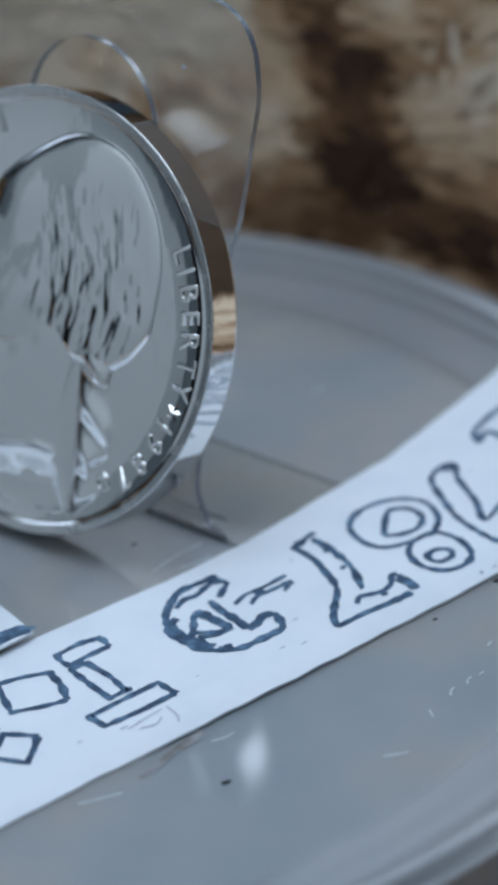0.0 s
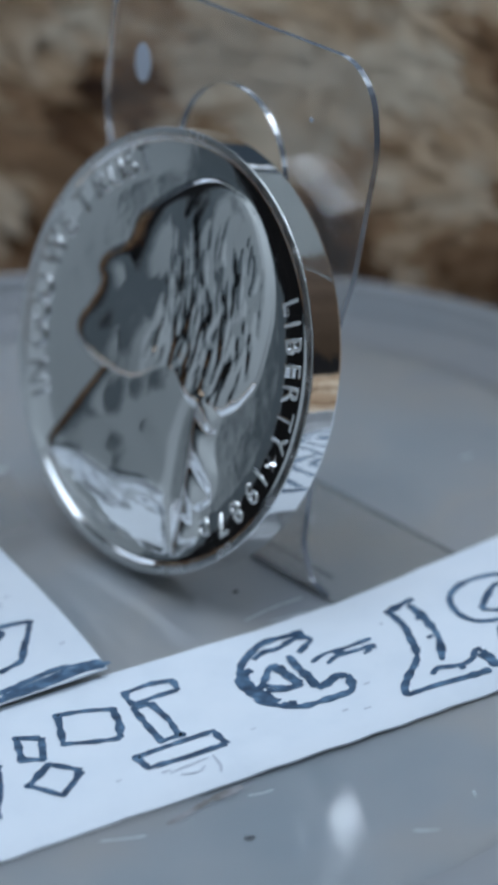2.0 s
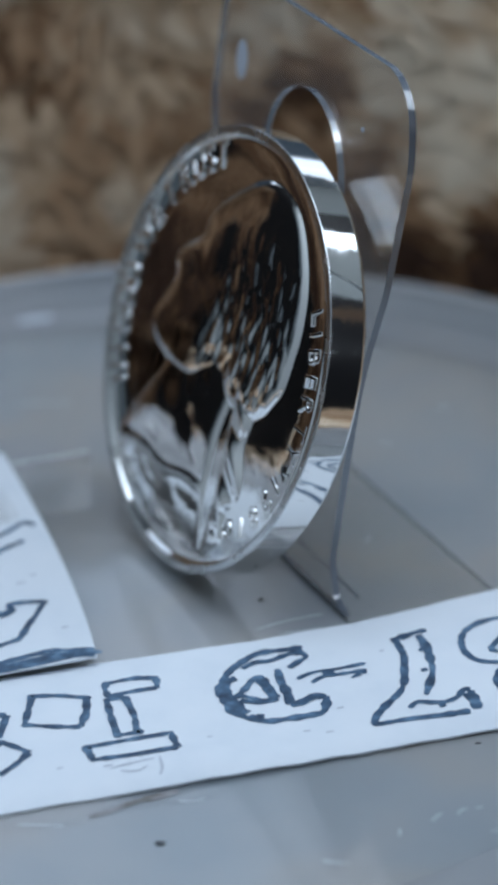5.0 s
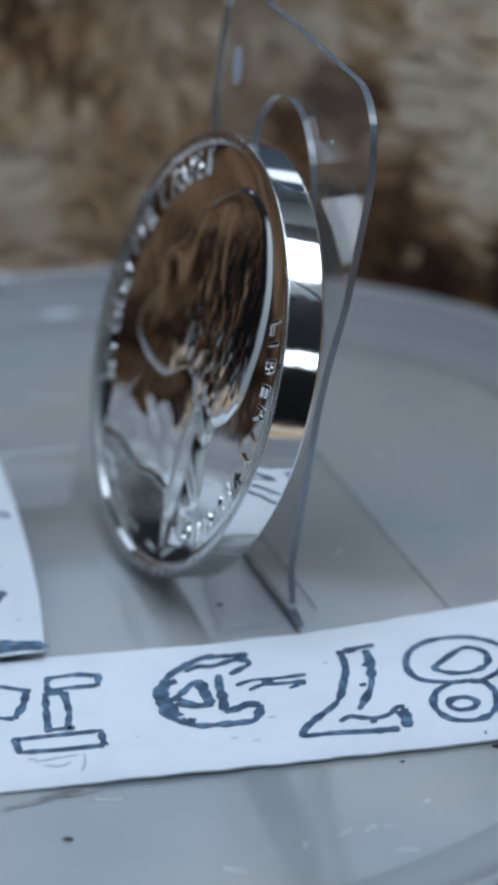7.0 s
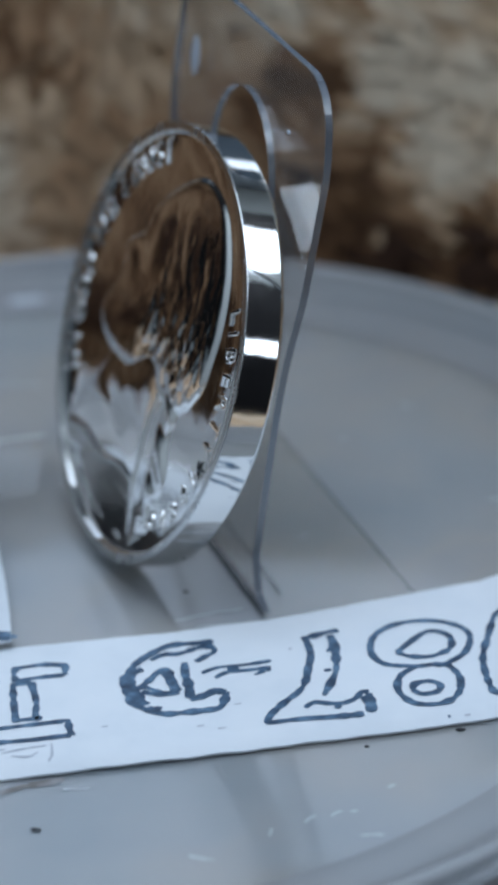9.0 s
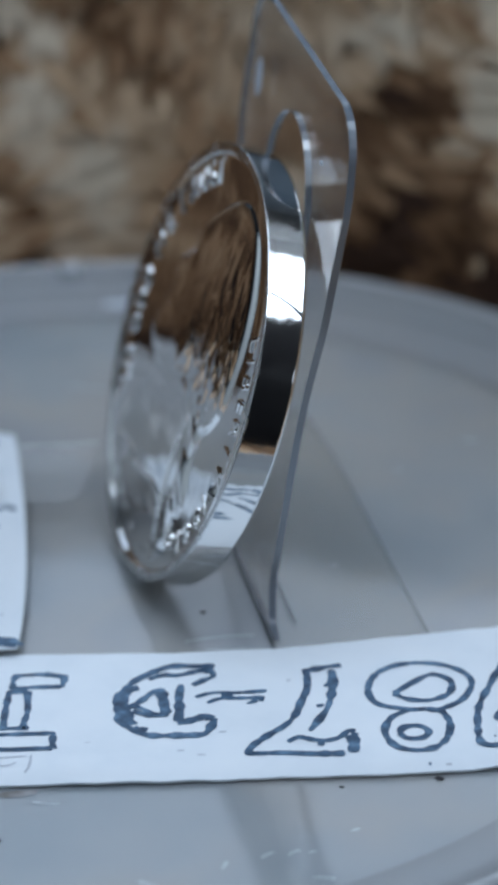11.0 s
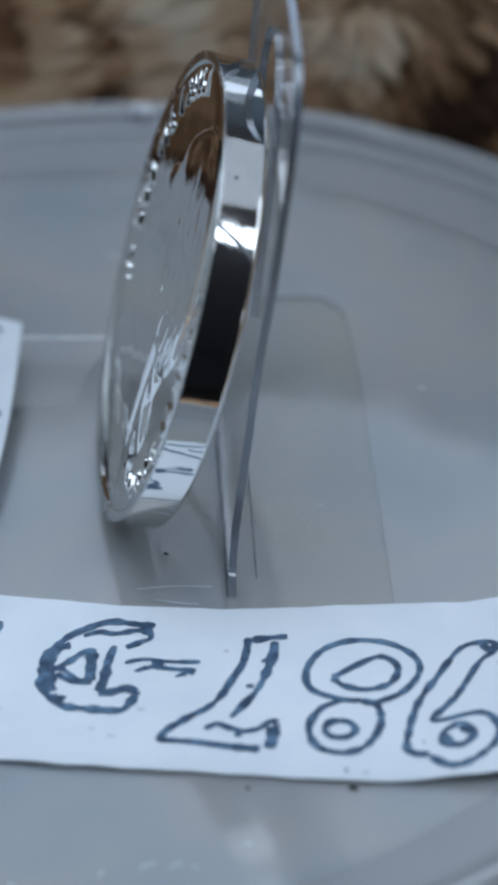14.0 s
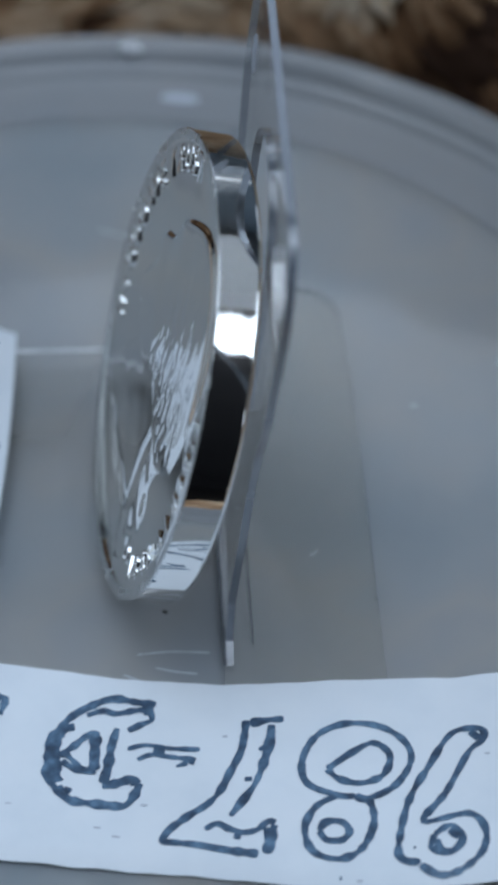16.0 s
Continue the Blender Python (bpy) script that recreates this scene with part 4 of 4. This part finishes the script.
# ---- crumbs and scuffs on the tray ----
def crumb(x, y, size, z=FLOOR):
    bm = bmesh.new()
    bmesh.ops.create_icosphere(bm, subdivisions=2, radius=size * MM)
    for v in bm.verts:
        v.co *= 1 + 0.35 * noise.noise(v.co * 4000 + Vector((x, y, 0)))
        v.co.z *= 0.4
        v.co.x *= 1.25
        v.co.y *= 0.6
    bmesh.ops.translate(bm, verts=bm.verts, vec=(x * MM, y * MM, (z + size * 0.4) * MM))
    return tagged(to_object("crumb", bm, SPECK), "tiny dark crumb lying on the plastic lid", "crumb", group="crumbs")


for x, y, size in ((-6.4, -23.6, 0.17), (-1.45, -5.1, 0.11), (10.7, -16.95, 0.17), (6.8, -18.05, 0.09), (7.4, -1.8, 0.07), (-12.0, 3.0, 0.08)):
    crumb(x, y, size)


def tray_level(x, y):
    return FLOOR


# scuffs on the lid's floor
for line in ([(3.8, -0.2), (3.95, 0.0), (4.05, 0.25)], [(5.6, 9.9), (5.75, 10.0), (5.95, 10.0)], [(-13.2, 17.5), (-11.8, 17.4), (-10.3, 17.1)], [(-0.2, -25.4), (0.3, -25.6), (0.8, -25.7)], [(2.9, -24.2), (3.0, -23.7)], [(7.6, -21.0), (7.9, -20.8)], [(12.8, 3.2), (13.4, 3.3)], [(-15.6, -2.5), (-15.0, -1.6)], [(8.8, 13.8), (9.4, 13.6)], [(-12.0, -21.6), (-11.2, -21.75), (-10.2, -21.9)], [(-5.6, -20.75), (-5.0, -20.8), (-4.5, -20.7)], [(-2.0, -8.9), (-0.6, -9.05), (0.4, -8.95)], [(-1.8, -7.7), (-0.9, -7.3), (-0.2, -7.05), (0.6, -6.85), (1.25, -6.7)], [(-0.8, -8.15), (0.2, -8.1), (1.1, -7.95)], [(4.3, -23.3), (4.5, -23.0), (4.75, -22.85)], [(5.35, -22.95), (5.5, -22.7), (5.75, -22.6)], [(6.1, -22.65), (6.4, -22.55)], [(6.5, -24.25), (7.0, -24.2), (7.5, -24.25)]):
    ob = pen("scuff", [line], None, tray_level, 0.08, SCRATCH)
    tagged(ob, "short pale scuff on the plastic lid", "scuff", group="scuffs")
smear = pen("smear", [[(-9.2, -21.45), (-8.2, -21.0), (-7.2, -20.5), (-6.4, -20.2), (-5.6, -20.05)], [(-7.4, -20.5), (-6.5, -20.4), (-5.9, -20.25)]], None, tray_level, 0.30, STAIN)
tagged(smear, "thin brown smear beside the paper strip", "smear")
